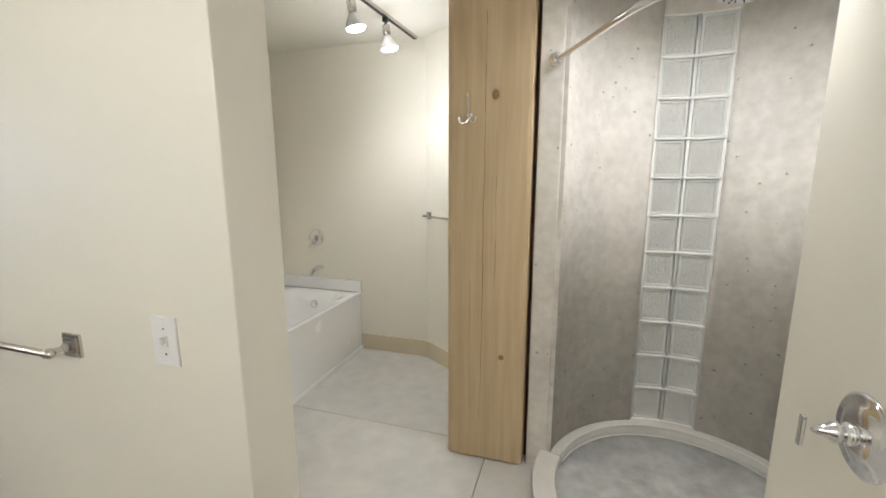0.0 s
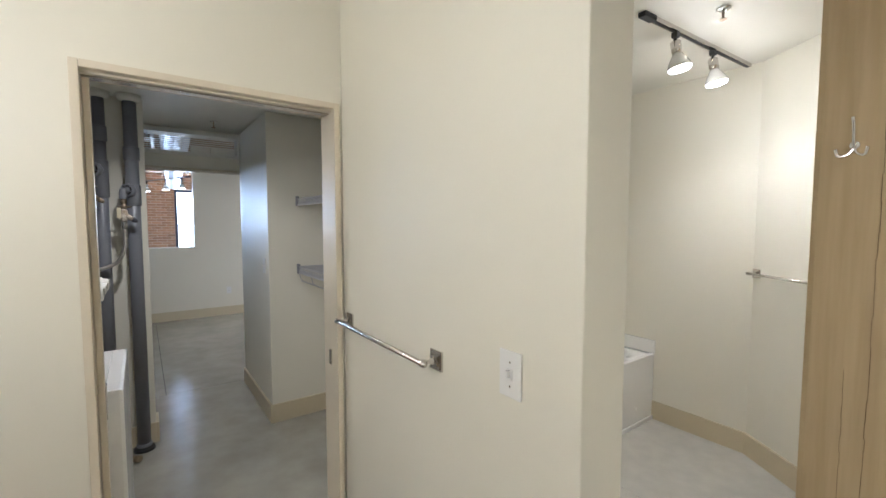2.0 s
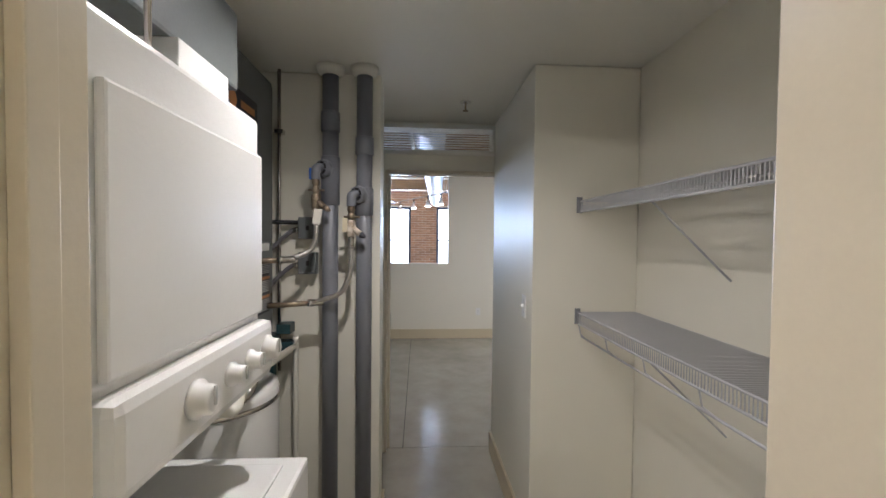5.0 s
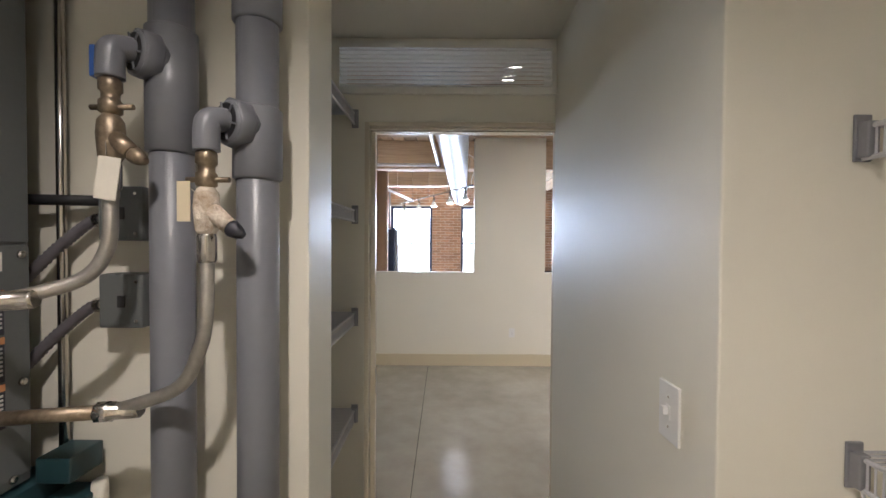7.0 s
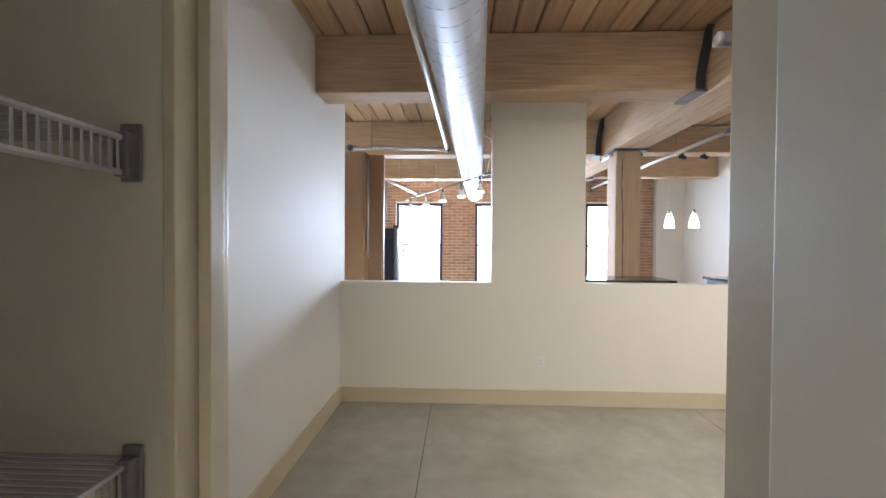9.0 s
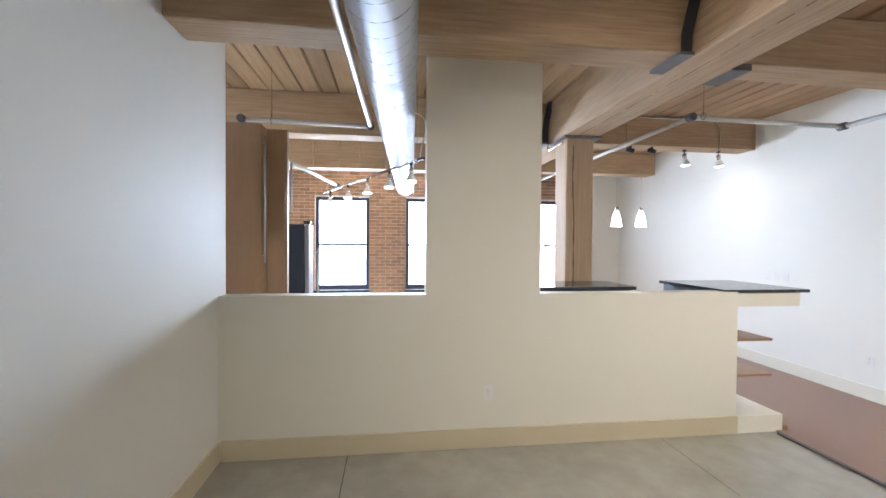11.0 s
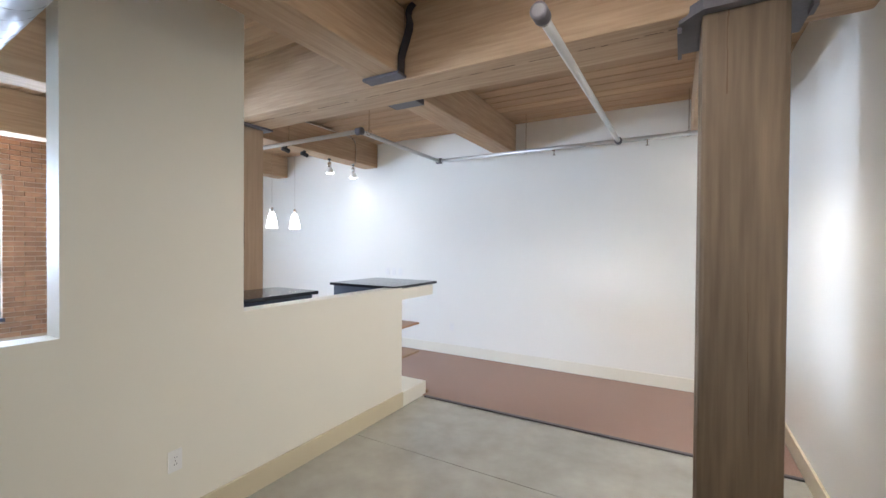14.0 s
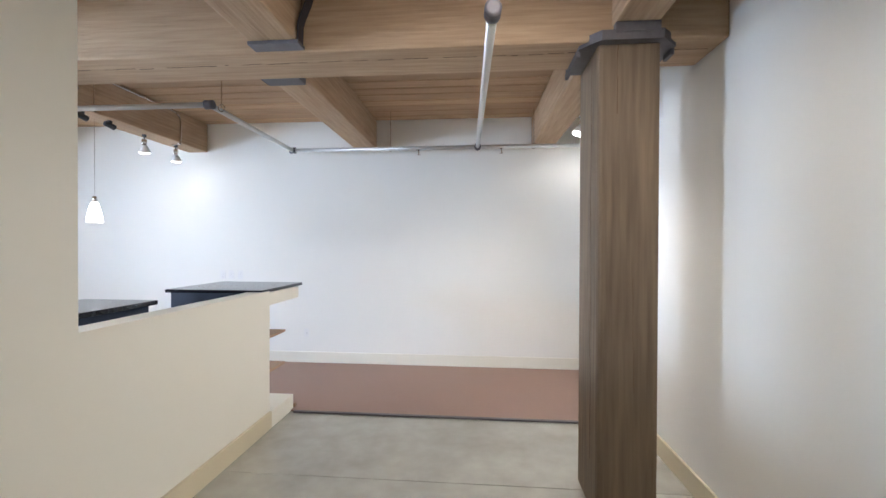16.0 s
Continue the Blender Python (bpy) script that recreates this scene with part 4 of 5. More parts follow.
def wire_shelf(x0, x1, yf, yb, z, label, group, lip=0.05, brackets=(True, True)):
    """A wire shelf along x; yf: front, yb: wall side."""
    s = thing("wire_shelf", ((x0 + x1) / 2, yb, z), label, "shelf", group)
    d = 1 if yb > yf else -1
    bm = bmesh.new()
    for y, zz in ((yf, z), (yf, z - lip), (yb - d * 0.01, z), ((yf + yb) / 2, z - 0.004)):
        tube(bm, [(x0, y, zz), (x1, y, zz)], 0.0045, 6)
    part("rail", bm, WIRE, s)
    n = int((x1 - x0) / 0.0125)
    bm = bmesh.new()
    for k in range(n + 1):
        x = x0 + (x1 - x0) * k / n
        tube(bm, [(x, yb, z + 0.003), (x, yf, z + 0.003), (x, yf, z - lip)], 0.0025, 4, False)
    tagged(part("wire_deck", bm, WIRE, s), kind="stuff")
    for x, on, sg in ((x0, brackets[0], 1), (x1, brackets[1], -1)):
        if on:
            bm = bmesh.new()
            box(bm, x, yf - 0.014, z - 0.055, x + sg * 0.005, yf + 0.014, z + 0.022, bevel=0.002)
            box(bm, x, yf - 0.010, z - 0.05, x + sg * 0.022, yf + 0.010, z + 0.008, bevel=0.003)
            part("end_bracket", bm, BRACKET, s, "grey plastic wall bracket")
    return s


for z, lip in ((1.765, 0.05), (1.225, 0.05)):
    s = wire_shelf(-3.518, -2.036, 0.945, 1.238, z, "white coated wire closet shelf on end brackets", "closet shelves", lip)
    if z < 1.5:
        bm = bmesh.new()
        n = 5
        pts = []
        for k in range(n + 1):
            x = -3.50 + 1.44 * k / n
            tube(bm, [(x, 0.945, z - 0.05), (x, 0.955, z - 0.10), (x + 0.05, 0.965, z - 0.115)], 0.003, 5, False)
        tube(bm, [(-3.51, 0.965, z - 0.115), (-2.04, 0.965, z - 0.115)], 0.0045, 8)
        part("hang_rail", bm, WIRE, s, "wire hanging rail below the shelf")
    for x in (-2.9, -2.3):
        part("brace", rod((x, 0.95, z - 0.05), (x, 1.236, z - 0.32), 0.004, 6), WIRE, s, "diagonal support strut")
for z in (2.10, 1.70, 1.27, 0.86, 0.45):
    wire_shelf(-4.572, -3.905, -0.115, -0.49, z, "white coated wire linen shelf in the niche", "linen shelves", 0.045)

# drain pipes


def drain(x, y, label, fittings, tee_z, cap=True):
    d = thing("drain_pipe", (x, y, 0), label, "pipe", "drain pipes")
    part("pipe", rod((x, y, 0), (x, y, CORR_Z), 0.039, 24), PVC, d)
    for z0, z1 in fittings:
        bm = bmesh.new()
        lathe(bm, [(0.0395, z0), (0.0455, z0 + 0.004), (0.0455, z1 - 0.004), (0.0395, z1)], Matrix.Translation((x, y, 0)), 24)
        part("coupling", bm, PVC, d)
    bm = bmesh.new()
    lathe(bm, [(0.065, 0.0), (0.06, 0.02), (0.046, 0.028)], Matrix.Translation((x, y, 0)), 20)
    part("floor_collar", bm, DARK, d)
    bm = bmesh.new()
    lathe(bm, [(0.068, 0), (0.064, -0.03), (0.046, -0.045)], Matrix.Translation((x, y, CORR_Z)), 20)
    part("ceiling_collar", bm, PVCW, d, "torn white ceiling collar")
    # branch: hub towards the machines, elbow down
    h = Vector((0.86, -0.51, 0)).normalized()
    bm = bmesh.new()
    lathe(bm, [(0.040, 0.0), (0.040, 0.062), (0.034, 0.066), (0.026, 0.066)], towards((x, y, tee_z), h), 20)
    hub = part("branch", bm, PVC, d)
    bm = bmesh.new()
    lathe(bm, [(0.043, 0.030), (0.046, 0.034), (0.046, 0.058), (0.043, 0.062)], towards((x, y, tee_z), h), 8)
    part("collar", bm, PVC, hub, "eight-sided hub collar")
    # flat dark disc: the hub's inner shade is put in as colour
    bm = bmesh.new()
    lathe(bm, [(0.0335, 0.0662), (0.0335, 0.0672)], towards((x, y, tee_z), h), 20)
    part("socket", bm, DARK, hub, "flat dark disc for the shade inside the hub")
    side_ = h.cross(Vector((0, 0, 1)))
    for k in range(6):
        a_ = radians(60 * k + 15)
        o_ = side_ * math.cos(a_) + Vector((0, 0, 1)) * math.sin(a_)
        c_ = Vector((x, y, tee_z)) + h * 0.0685
        part("fin", rod(c_ + o_ * 0.020, c_ + o_ * 0.036, 0.0022, 5), PVC, hub)
    q = Vector((x, y, tee_z)) + h * 0.064
    bm = bmesh.new()
    tube(bm, bend([q, q + h * 0.012, q + h * 0.032 + Vector((0, 0, -0.008)), q + h * 0.036 + Vector((0, 0, -0.03)), q + h * 0.036 + Vector((0, 0, -0.06))], 6), 0.022, 16)
    part("elbow", bm, PVC, d)
    e = q + h * 0.036 + Vector((0, 0, -0.06))
    return d, e


d1, e1 = drain(-3.64, -0.27, "grey plastic drain pipe with couplings", ((0.0, 0.05), (1.74, 1.98), (2.10, 2.2)), 1.915)
d2, e2 = drain(-3.64, -0.103, "grey plastic drain pipe with a tee", ((0.0, 0.05), (1.69, 1.83), (1.99, 2.08)), 1.79)


def valve(e, label, path, crust):
    v = thing("hose_valve", e, label, "valve", "hose valves")
    bm = bmesh.new()
    lathe(bm, [(0.014, 0.02), (0.014, 0), (0.018, -0.004), (0.018, -0.022), (0.014, -0.026), (0.014, -0.036), (0.018, -0.04), (0.018, -0.06), (0.012, -0.064)], Matrix.Translation(e), 8)
    part("nipple", bm, BRASS, v, "dull brass nipple")
    q = e + Vector((0, 0, -0.062))
    bm = bmesh.new()
    lathe(bm, [(0.012, 0), (0.020, -0.012), (0.022, -0.035), (0.019, -0.075), (0.012, -0.088)], Matrix.Translation(q), 14)
    tube(bm, [q + Vector((0, 0, -0.035)), q + Vector((0.01, 0.045, -0.07))], [0.017, 0.014], 12)
    part("body", bm, CRUST if crust else BRASS, v, "white-crusted valve body" if crust else "tarnished valve body")
    bm = bmesh.new()
    lathe(bm, [(0.012, 0), (0.016, 0.006), (0.012, 0.02), (0.006, 0.03)], towards(q + Vector((0.01, 0.045, -0.07)), (0.1, 0.8, -0.5)), 8)
    part("cap", bm, IRON if crust else BRASS, v)
    part("stem", tube(bmesh.new(), [q + Vector((0, 0.04, 0.012)), q + Vector((0.0, -0.035, 0.012))], 0.005, 8), BRASS, v)
    bm = bmesh.new()
    if crust:
        box(bm, q.x + 0.024, q.y - 0.036, q.z - 0.062, q.x + 0.026, q.y - 0.014, q.z + 0.006)
    else:
        box(bm, -0.001, -0.019, -0.036, 0.001, 0.019, 0.036, m=Matrix.Translation((q.x + 0.026, q.y + 0.014, q.z - 0.115)) @ Matrix.Rotation(radians(-8), 4, "X"))
    part("tag", bm, TAN if crust else TAG, v, "tan card tag" if crust else "white card tag")
    part("tag_wire", rod((q.x + 0.012, q.y, q.z - 0.02), (q.x + 0.025, q.y + (-0.022 if crust else 0.012), q.z - (0.0 if crust else 0.083)), 0.0009, 4), NICKEL, v)
    if not crust:
        bm = bmesh.new()
        box(bm, e.x - 0.01, e.y - 0.030, e.z + 0.0, e.x + 0.01, e.y - 0.018, e.z + 0.055, bevel=0.003)
        part("lever", bm, BLUE, v, "blue plastic lever")
    st = q + Vector((0, 0, -0.088))
    bm = bmesh.new()
    lathe(bm, [(0.014, 0.01), (0.016, 0.0), (0.016, -0.04), (0.013, -0.045)], Matrix.Translation(st), 12)
    part("ferrule", bm, NICKEL, v)
    pts = [st, st + Vector((0, 0, -0.05))] + [Vector(p) for p in path]
    part("hose", tube(bmesh.new(), bend(pts[:-1], 8), 0.012, 12), BRAID, v, "braided steel hose")
    a, b = pts[-2], pts[-1]
    dr = (b - a).normalized()
    bm = bmesh.new()
    lathe(bm, [(0.013, -0.05), (0.016, -0.045), (0.016, 0), (0.019, 0.002), (0.019, 0.025), (0.013, 0.027)], towards(a, dr), 8)
    part("coupling", bm, NICKEL, v, "hexagonal hose coupling")
    part("tail", tube(bmesh.new(), [a + dr * 0.027, b], 0.013, 12), BRASS, v, "copper tail pipe")
    return v


valve(e1, "brass valve with tag and braided steel hose to the air handler", [(e1.x + 0.01, e1.y + 0.006, 1.64), (e1.x + 0.01, e1.y + 0.0, 1.56), (e1.x + 0.02, e1.y - 0.04, 1.505), (-3.49, -0.45, 1.475), (-3.47, -0.56, 1.47)], False)
valve(e2, "white-crusted valve with tag and braided steel hose", [(e2.x + 0.004, e2.y, 1.44), (e2.x, e2.y - 0.015, 1.38), (e2.x - 0.01, e2.y - 0.06, 1.31), (-3.57, -0.335, 1.265), (-3.56, -0.57, 1.25)], True)

# thin copper riser and junction boxes on the pipe wall
rs = thing("riser_pipe", (-3.69, -0.535, 0.9), "thin steel riser pipe clipped to the wall", "pipe")
part("pipe", rod((-3.69, -0.535, 0.9), (-3.69, -0.535, CORR_Z), 0.009, 10), NICKEL, rs)
part("clip", block(-3.72, -0.555, 2.10, -3.678, -0.515, 2.12), NICKEL, rs)
for z in (1.627, 1.45):
    jb = thing("junction_box", (-3.70, -0.39, z), "grey electrical junction box with flexible conduit", "electrical box", "junction boxes")
    part("box", block(-3.718, -0.435, z - 0.055, -3.66, -0.345, z + 0.055, bevel=0.006), UNIT, jb)
    part("knockout", block(-3.659, -0.395, z - 0.012, -3.657, -0.38, z + 0.012), DARK, jb)
    part("conduit", ribbed([(-3.69, -0.452, z - 0.01), (-3.69, -0.48, z - 0.02), (-3.68, -0.545, z - 0.08), (-3.66, -0.62, z - 0.17)], 0.0125), IRON_GREY, jb, "dark flexible ribbed conduit")
    part("connector", rod((-3.69, -0.434, z - 0.008), (-3.69, -0.462, z - 0.013), 0.0155, 10), NICKEL, jb, "metal conduit connector")
    for dz in (-0.04, 0.04):
        part("screw", lathe(bmesh.new(), [(0.004, 0), (0.003, 0.002)], towards((-3.659, -0.358, z + dz), (1, 0, 0)), 8), NICKEL, jb)
part("stub", rod((-3.70, -0.435, 1.655), (-3.66, -0.62, 1.655), 0.011, 8), DARK, jb)

# air handler on its stand, over a water heater
AX0, AX1, AY, AZ0, AZ1 = -3.64, -3.0, -0.55, 1.10, 2.33
ah = thing("air_handler", (-3.32, -0.8, AZ0), "grey painted steel air handler with labels, on a steel stand", "air handler")
part("cabinet", block(AX0, -1.04, AZ0, AX1, AY - 0.004, AZ1, bevel=0.006), UNIT, ah)
part("access_panel", block(AX0 + 0.004, AY - 0.004, 1.568, AX1 - 0.004, AY, AZ1 - 0.02, bevel=0.002), UNIT, ah)
part("access_panel", block(AX0 + 0.004, AY - 0.004, AZ0 + 0.02, AX1 - 0.004, AY, 1.562, bevel=0.002), UNIT, ah)
part("logo_band", block(-3.44, AY + 0.0005, 2.063, -3.05, AY + 0.002, 2.167), INK, ah, "dark band with an orange mark")
bm = bmesh.new()
lathe(bm, [(0.034, 0), (0.032, 0.001)], towards((-3.20, AY + 0.002, 2.115), (0, 1, 0)), 20)
box(bm, -3.41, AY + 0.002, 2.10, -3.27, AY + 0.003, 2.13)
part("logo_mark", bm, ORANGE, ah)
sheet = part("document", block(-3.46, AY + 0.0005, 1.62, -3.19, AY + 0.002, 1.942), PAPER, ah, "large white printed sheet taped to the panel")
bm = bmesh.new()
for k in range(10):
    xx = -3.445 + 0.1 * rnd.random()
    box(bm, xx, AY + 0.002, 1.64 + k * 0.028, xx + rnd.uniform(0.02, 0.09), AY + 0.0026, 1.643 + k * 0.028)
tagged(part("print", bm, FAINT, sheet), kind="stuff")
for k in range(3):
    for x0, x1, zt, zh in ((-3.372, -3.289, 1.487, 0.081), (-3.587, -3.423, 1.482, 0.087)):
        z = zt - k * zh
        lab = part("warning_label", block(x0, AY + 0.0005, z - zh + 0.003, x1, AY + 0.0018, z), INK, ah, "dark warning label with an orange heading")
        part("heading", block(x0, AY + 0.0018, z - 0.014, x1, AY + 0.0026, z - 0.001), ORANGE, lab)
        bm = bmesh.new()
        for j in range(7):
            box(bm, x0 + 0.004, AY + 0.0018, z - 0.024 - j * 0.008, x1 - 0.004 - rnd.random() * 0.03, AY + 0.0025, z - 0.020 - j * 0.008)
        tagged(part("print", bm, FAINT, lab), kind="stuff")
part("pictogram", block(-3.475, AY + 0.0027, 1.435, -3.425, AY + 0.0035, 1.48), PAPER, ah)
plate = part("rating_plate", block(-3.249, AY + 0.0005, 1.267, -3.03, AY + 0.002, 1.485), FAINT, ah, "pale rating plate with fine print")
part("plate_header", block(-3.20, AY + 0.002, 1.44, -3.06, AY + 0.003, 1.478), INK, plate)
bm = bmesh.new()
for k in range(9):
    box(bm, -3.235, AY + 0.002, 1.285 + k * 0.016, -3.05 - 0.03 * rnd.random(), AY + 0.0026, 1.288 + k * 0.016)
tagged(part("print", bm, PAPER, plate), kind="stuff")
part("sticker", block(-3.585, AY + 0.0005, 1.515, -3.49, AY + 0.0018, 1.55), PAPER, ah, "small white and blue sticker")
part("sticker", block(-3.385, AY + 0.0005, 1.13, -3.28, AY + 0.0018, 1.165), PAPER, ah)
for x, z in ((-3.46, 1.566), (-3.18, 1.566), (-3.62, 1.545), (-3.62, 1.30), (-3.60, 1.12), (-3.45, 1.12), (-3.18, 1.12)):
    bm = bmesh.new()
    lathe(bm, [(0.008, 0), (0.008, 0.004), (0.004, 0.007)], towards((x, AY, z), (0, 1, 0)), 8)
    part("screw", bm, NICKEL, ah)
stand = thing("equipment_stand", (-3.32, -0.8, 0), "dark teal steel stand under the air handler", "stand")
part("rail", block(-3.70, AY - 0.05, 1.035, -2.98, AY + 0.02, 1.097, bevel=0.003), TEAL, stand)
part("rail", block(-3.70, -1.045, 1.035, -2.98, -0.98, 1.097, bevel=0.003), TEAL, stand)
for x in (-3.70, -3.04):
    part("cross_rail", block(x, -0.978, 1.04, x + 0.06, AY - 0.052, 1.09), TEAL, stand)
    part("leg", block(x + 0.01, -1.04, 0, x + 0.05, -1.0, 1.034), TEAL, stand)
part("leg", block(-3.69, AY - 0.04, 0, -3.65, AY, 1.034), TEAL, stand)
part("bracket", block(-3.70, AY + 0.022, 1.10, -3.62, AY + 0.09, 1.15, bevel=0.004), TEAL, stand)
part("bracket", block(-3.70, AY + 0.022, 1.01, -3.63, AY + 0.10, 1.06, bevel=0.004), TEAL, stand)
wh = thing("water_heater", (-3.36, -0.70, 0), "white water heater under the stand", "water heater")
bm = bmesh.new()
lathe(bm, [(0.25, 0.02), (0.26, 0.03), (0.26, 0.91), (0.255, 0.935), (0.23, 0.945), (0.05, 0.95)], Matrix.Translation((-3.36, -0.70, 0)), 40)
part("tank", bm, ENAMEL, wh)
bm = bmesh.new()
lathe(bm, [(0.264, 0.88), (0.264, 0.90)], Matrix.Translation((-3.36, -0.70, 0)), 40)
part("band", bm, NICKEL, wh)
part("condensate_pipe", tube(bmesh.new(), [(-3.60, -0.455, 1.03), (-2.95, -0.47, 1.06)], 0.017, 12), PVCW, wh, "cream plastic condensate pipe")
part("flex_line", ribbed([(-3.26, -0.53, 1.05), (-3.20, -0.47, 1.04), (-3.12, -0.46, 1.0), (-3.08, -0.50, 0.955)], 0.02, 0.010), NICKEL, wh, "corrugated steel line")
part("drain_tail", tube(bmesh.new(), bend([(-3.60, -0.455, 1.03), (-3.665, -0.45, 1.03), (-3.68, -0.45, 1.0), (-3.68, -0.45, 0.1)], 6), 0.014, 10), PVCW, wh)

# stacked washer and dryer
WX0, WX1 = -2.76, -2.12
wd = thing("laundry_centre", (-2.44, -0.5, 0), "white stacked washer and dryer with dials", "washing machine")
part("washer_body", block(WX0, -0.80, 0.02, WX1, -0.145, 0.945, bevel=0.012), ENAMEL, wd)
lid = part("lid", block(WX0 + 0.06, -0.74, 0.946, WX1 - 0.06, -0.20, 0.956, bevel=0.004), ENAMEL, wd, "white top-loading lid")
part("dryer_body", block(WX0 + 0.03, -0.86, 1.20, WX1 - 0.0, -0.275, 1.90, bevel=0.012), ENAMEL, wd)
part("dryer_door", block(WX0 + 0.05, -0.274, 1.375, WX1 - 0.02, -0.258, 1.80, bevel=0.006), ENAMEL, wd, "smooth white dryer door")
bm = bmesh.new()
box(bm, WX0 + 0.03, -0.30, 1.205, WX1, -0.235, 1.355, bevel=0.02)
panel = part("control_panel", bm, ENAMEL, wd)
for x, r in ((WX0 + 0.09, 0.036), (WX0 + 0.20, 0.026), (WX0 + 0.30, 0.026), (WX0 + 0.44, 0.036)):
    bm = bmesh.new()
    lathe(bm, [(r, 0), (r, 0.008), (r * 0.8, 0.012), (r * 0.75, 0.03), (r * 0.6, 0.034)], towards((x, -0.235, 1.285), (0, 1, 0)), 20)
    k = part("dial", bm, PLASTIC, panel, "white control dial")
    part("pointer", block(x - 0.003, -0.201, 1.275, x + 0.003, -0.197, 1.285 + r * 0.7), FAINT, k)
part("side_support", block(WX1 - 0.03, -0.86, 0.946, WX1, -0.70, 1.2), ENAMEL, wd)
part("side_support", block(WX0 + 0.03, -0.86, 0.946, WX0 + 0.06, -0.76, 1.2), ENAMEL, wd)
hs = thing("laundry_hose", (-2.7, -0.5, 1.1), "white drain hose and corrugated metal hose behind the washer", "hose")
part("hose", tube(bmesh.new(), bend([(-2.60, -0.55, 1.18), (-2.70, -0.42, 1.12), (-2.74, -0.35, 1.09), (-2.80, -0.36, 1.16), (-2.86, -0.40, 1.18)], 8), 0.018, 10), PVCW, hs)
bm = bmesh.new()
box(bm, -2.84, -0.62, 1.90, -2.80, -0.45, 2.0)
part("bracket", bm, UNIT, hs)
vd = thing("vent_duct", (-2.5, -0.6, 1.9), "boxy metal vent and dark duct above the dryer", "duct")
part("vent_box", block(-2.74, -0.62, 1.905, -2.50, -0.36, 2.02, bevel=0.004), ENAMEL, vd)
part("duct", block(-2.85, -0.75, 2.021, -2.35, -0.38, 2.25, bevel=0.01), UNIT, vd)
part("rod", rod((-2.30, -0.30, 1.902), (-2.30, -0.30, CORR_Z), 0.006, 8), NICKEL, vd)
fl = thing("floor_drain_hose", (-3.45, -0.14, 0), "coiled hose end and small fittings at the pipe foot", "hose")
part("hose", tube(bmesh.new(), bend([(-3.55, -0.25, 0.02), (-3.48, -0.20, 0.03), (-3.42, -0.18, 0.05), (-3.38, -0.19, 0.09), (-3.42, -0.24, 0.12)], 6), 0.016, 10), PVCW, fl)
part("fitting", tube(bmesh.new(), [(-3.50, -0.17, 0.02), (-3.44, -0.13, 0.035)], 0.02, 10), BRASS, fl)

# ---- bathroom things ----


def towel_bar(a, b, out, label):
    """a, b: the posts' feet on the wall; out: the way off the wall."""
    t = thing("towel_bar", a, label, "towel bar", "towel bars")
    a, b, out = Vector(a), Vector(b), Vector(out)
    along = (b - a).normalized()
    for p, s in ((a, -1), (b, 1)):
        m = towards(p, out)
        bm = bmesh.new()
        for r, h0, h1 in ((0.030, 0, 0.006), (0.024, 0.006, 0.010), (0.016, 0.010, 0.014)):
            q = Matrix.Translation(p) @ Matrix((along.to_4d(), out.to_4d(), (0, 0, 1, 0), (0, 0, 0, 1))).transposed()
            q[3] = (0, 0, 0, 1)
            box(bm, -r, h0, -r, r, h1, r, m=Matrix.Translation(p) @ Matrix((along, out, (0, 0, 1))).transposed().to_4x4())
        rose = part("rosette", bm, NICKEL, t, "stepped square rosette")
        bm = bmesh.new()
        lathe(bm, [(0.008, 0.012), (0.012, 0.02), (0.006, 0.028), (0.009, 0.045), (0.012, 0.052), (0.010, 0.064)], m, 16)
        part("arm", bm, NICKEL, rose)
    pa, pb = a + out * 0.058, b + out * 0.058
    part("bar", tube(bmesh.new(), [pa - along * 0.008, pb + along * 0.008], 0.0085, 16), NICKEL, t, "brushed nickel rail")
    for p, s in ((pa, -1), (pb, 1)):
        bm = bmesh.new()
        lathe(bm, [(0.008, 0), (0.011, 0.006), (0.008, 0.012), (0.003, 0.015)], towards(p + along * s * 0.008, along * s), 14)
        part("finial", bm, NICKEL, t)
    return t


towel_bar((-1.826, 0.655, 1.157), (-1.174, 0.655, 1.157), (0, -1, 0), "brushed nickel towel bar with stepped rosettes")
wd_dir = Vector((dx, dy, 0)).normalized()
nrm = Vector((dy, -dx, 0)).normalized()
p0 = Vector((-1.16, 3.23, 1.243))
towel_bar(p0 + wd_dir * 0.03 + nrm * 0.0, p0 + wd_dir * 0.50, nrm, "small nickel towel bar near the tub")

hook = thing("robe_hook", (-0.51, 2.054, 1.85), "chrome double robe hook screwed to the post", "hook")
bm = bmesh.new()
lathe(bm, [(0.016, 0), (0.016, 0.003), (0.012, 0.006)], towards((-0.51, 2.054, 1.86), (0, -1, 0)), 16)
part("rose", bm, CHROME, hook)
bm = tube(bmesh.new(), bend([(-0.51, 2.05, 1.845), (-0.51, 2.035, 1.87), (-0.508, 2.01, 1.92), (-0.51, 2.0, 1.955)], 6), 0.0055, 8)
part("upper_prong", bm, CHROME, hook)
for s in (-1, 1):
    bm = tube(bmesh.new(), bend([(-0.51, 2.05, 1.85), (-0.51 + s * 0.015, 2.03, 1.825), (-0.51 + s * 0.035, 2.01, 1.82), (-0.51 + s * 0.042, 2.0, 1.845)], 6), 0.0055, 8)
    part("lower_prong", bm, CHROME, hook)

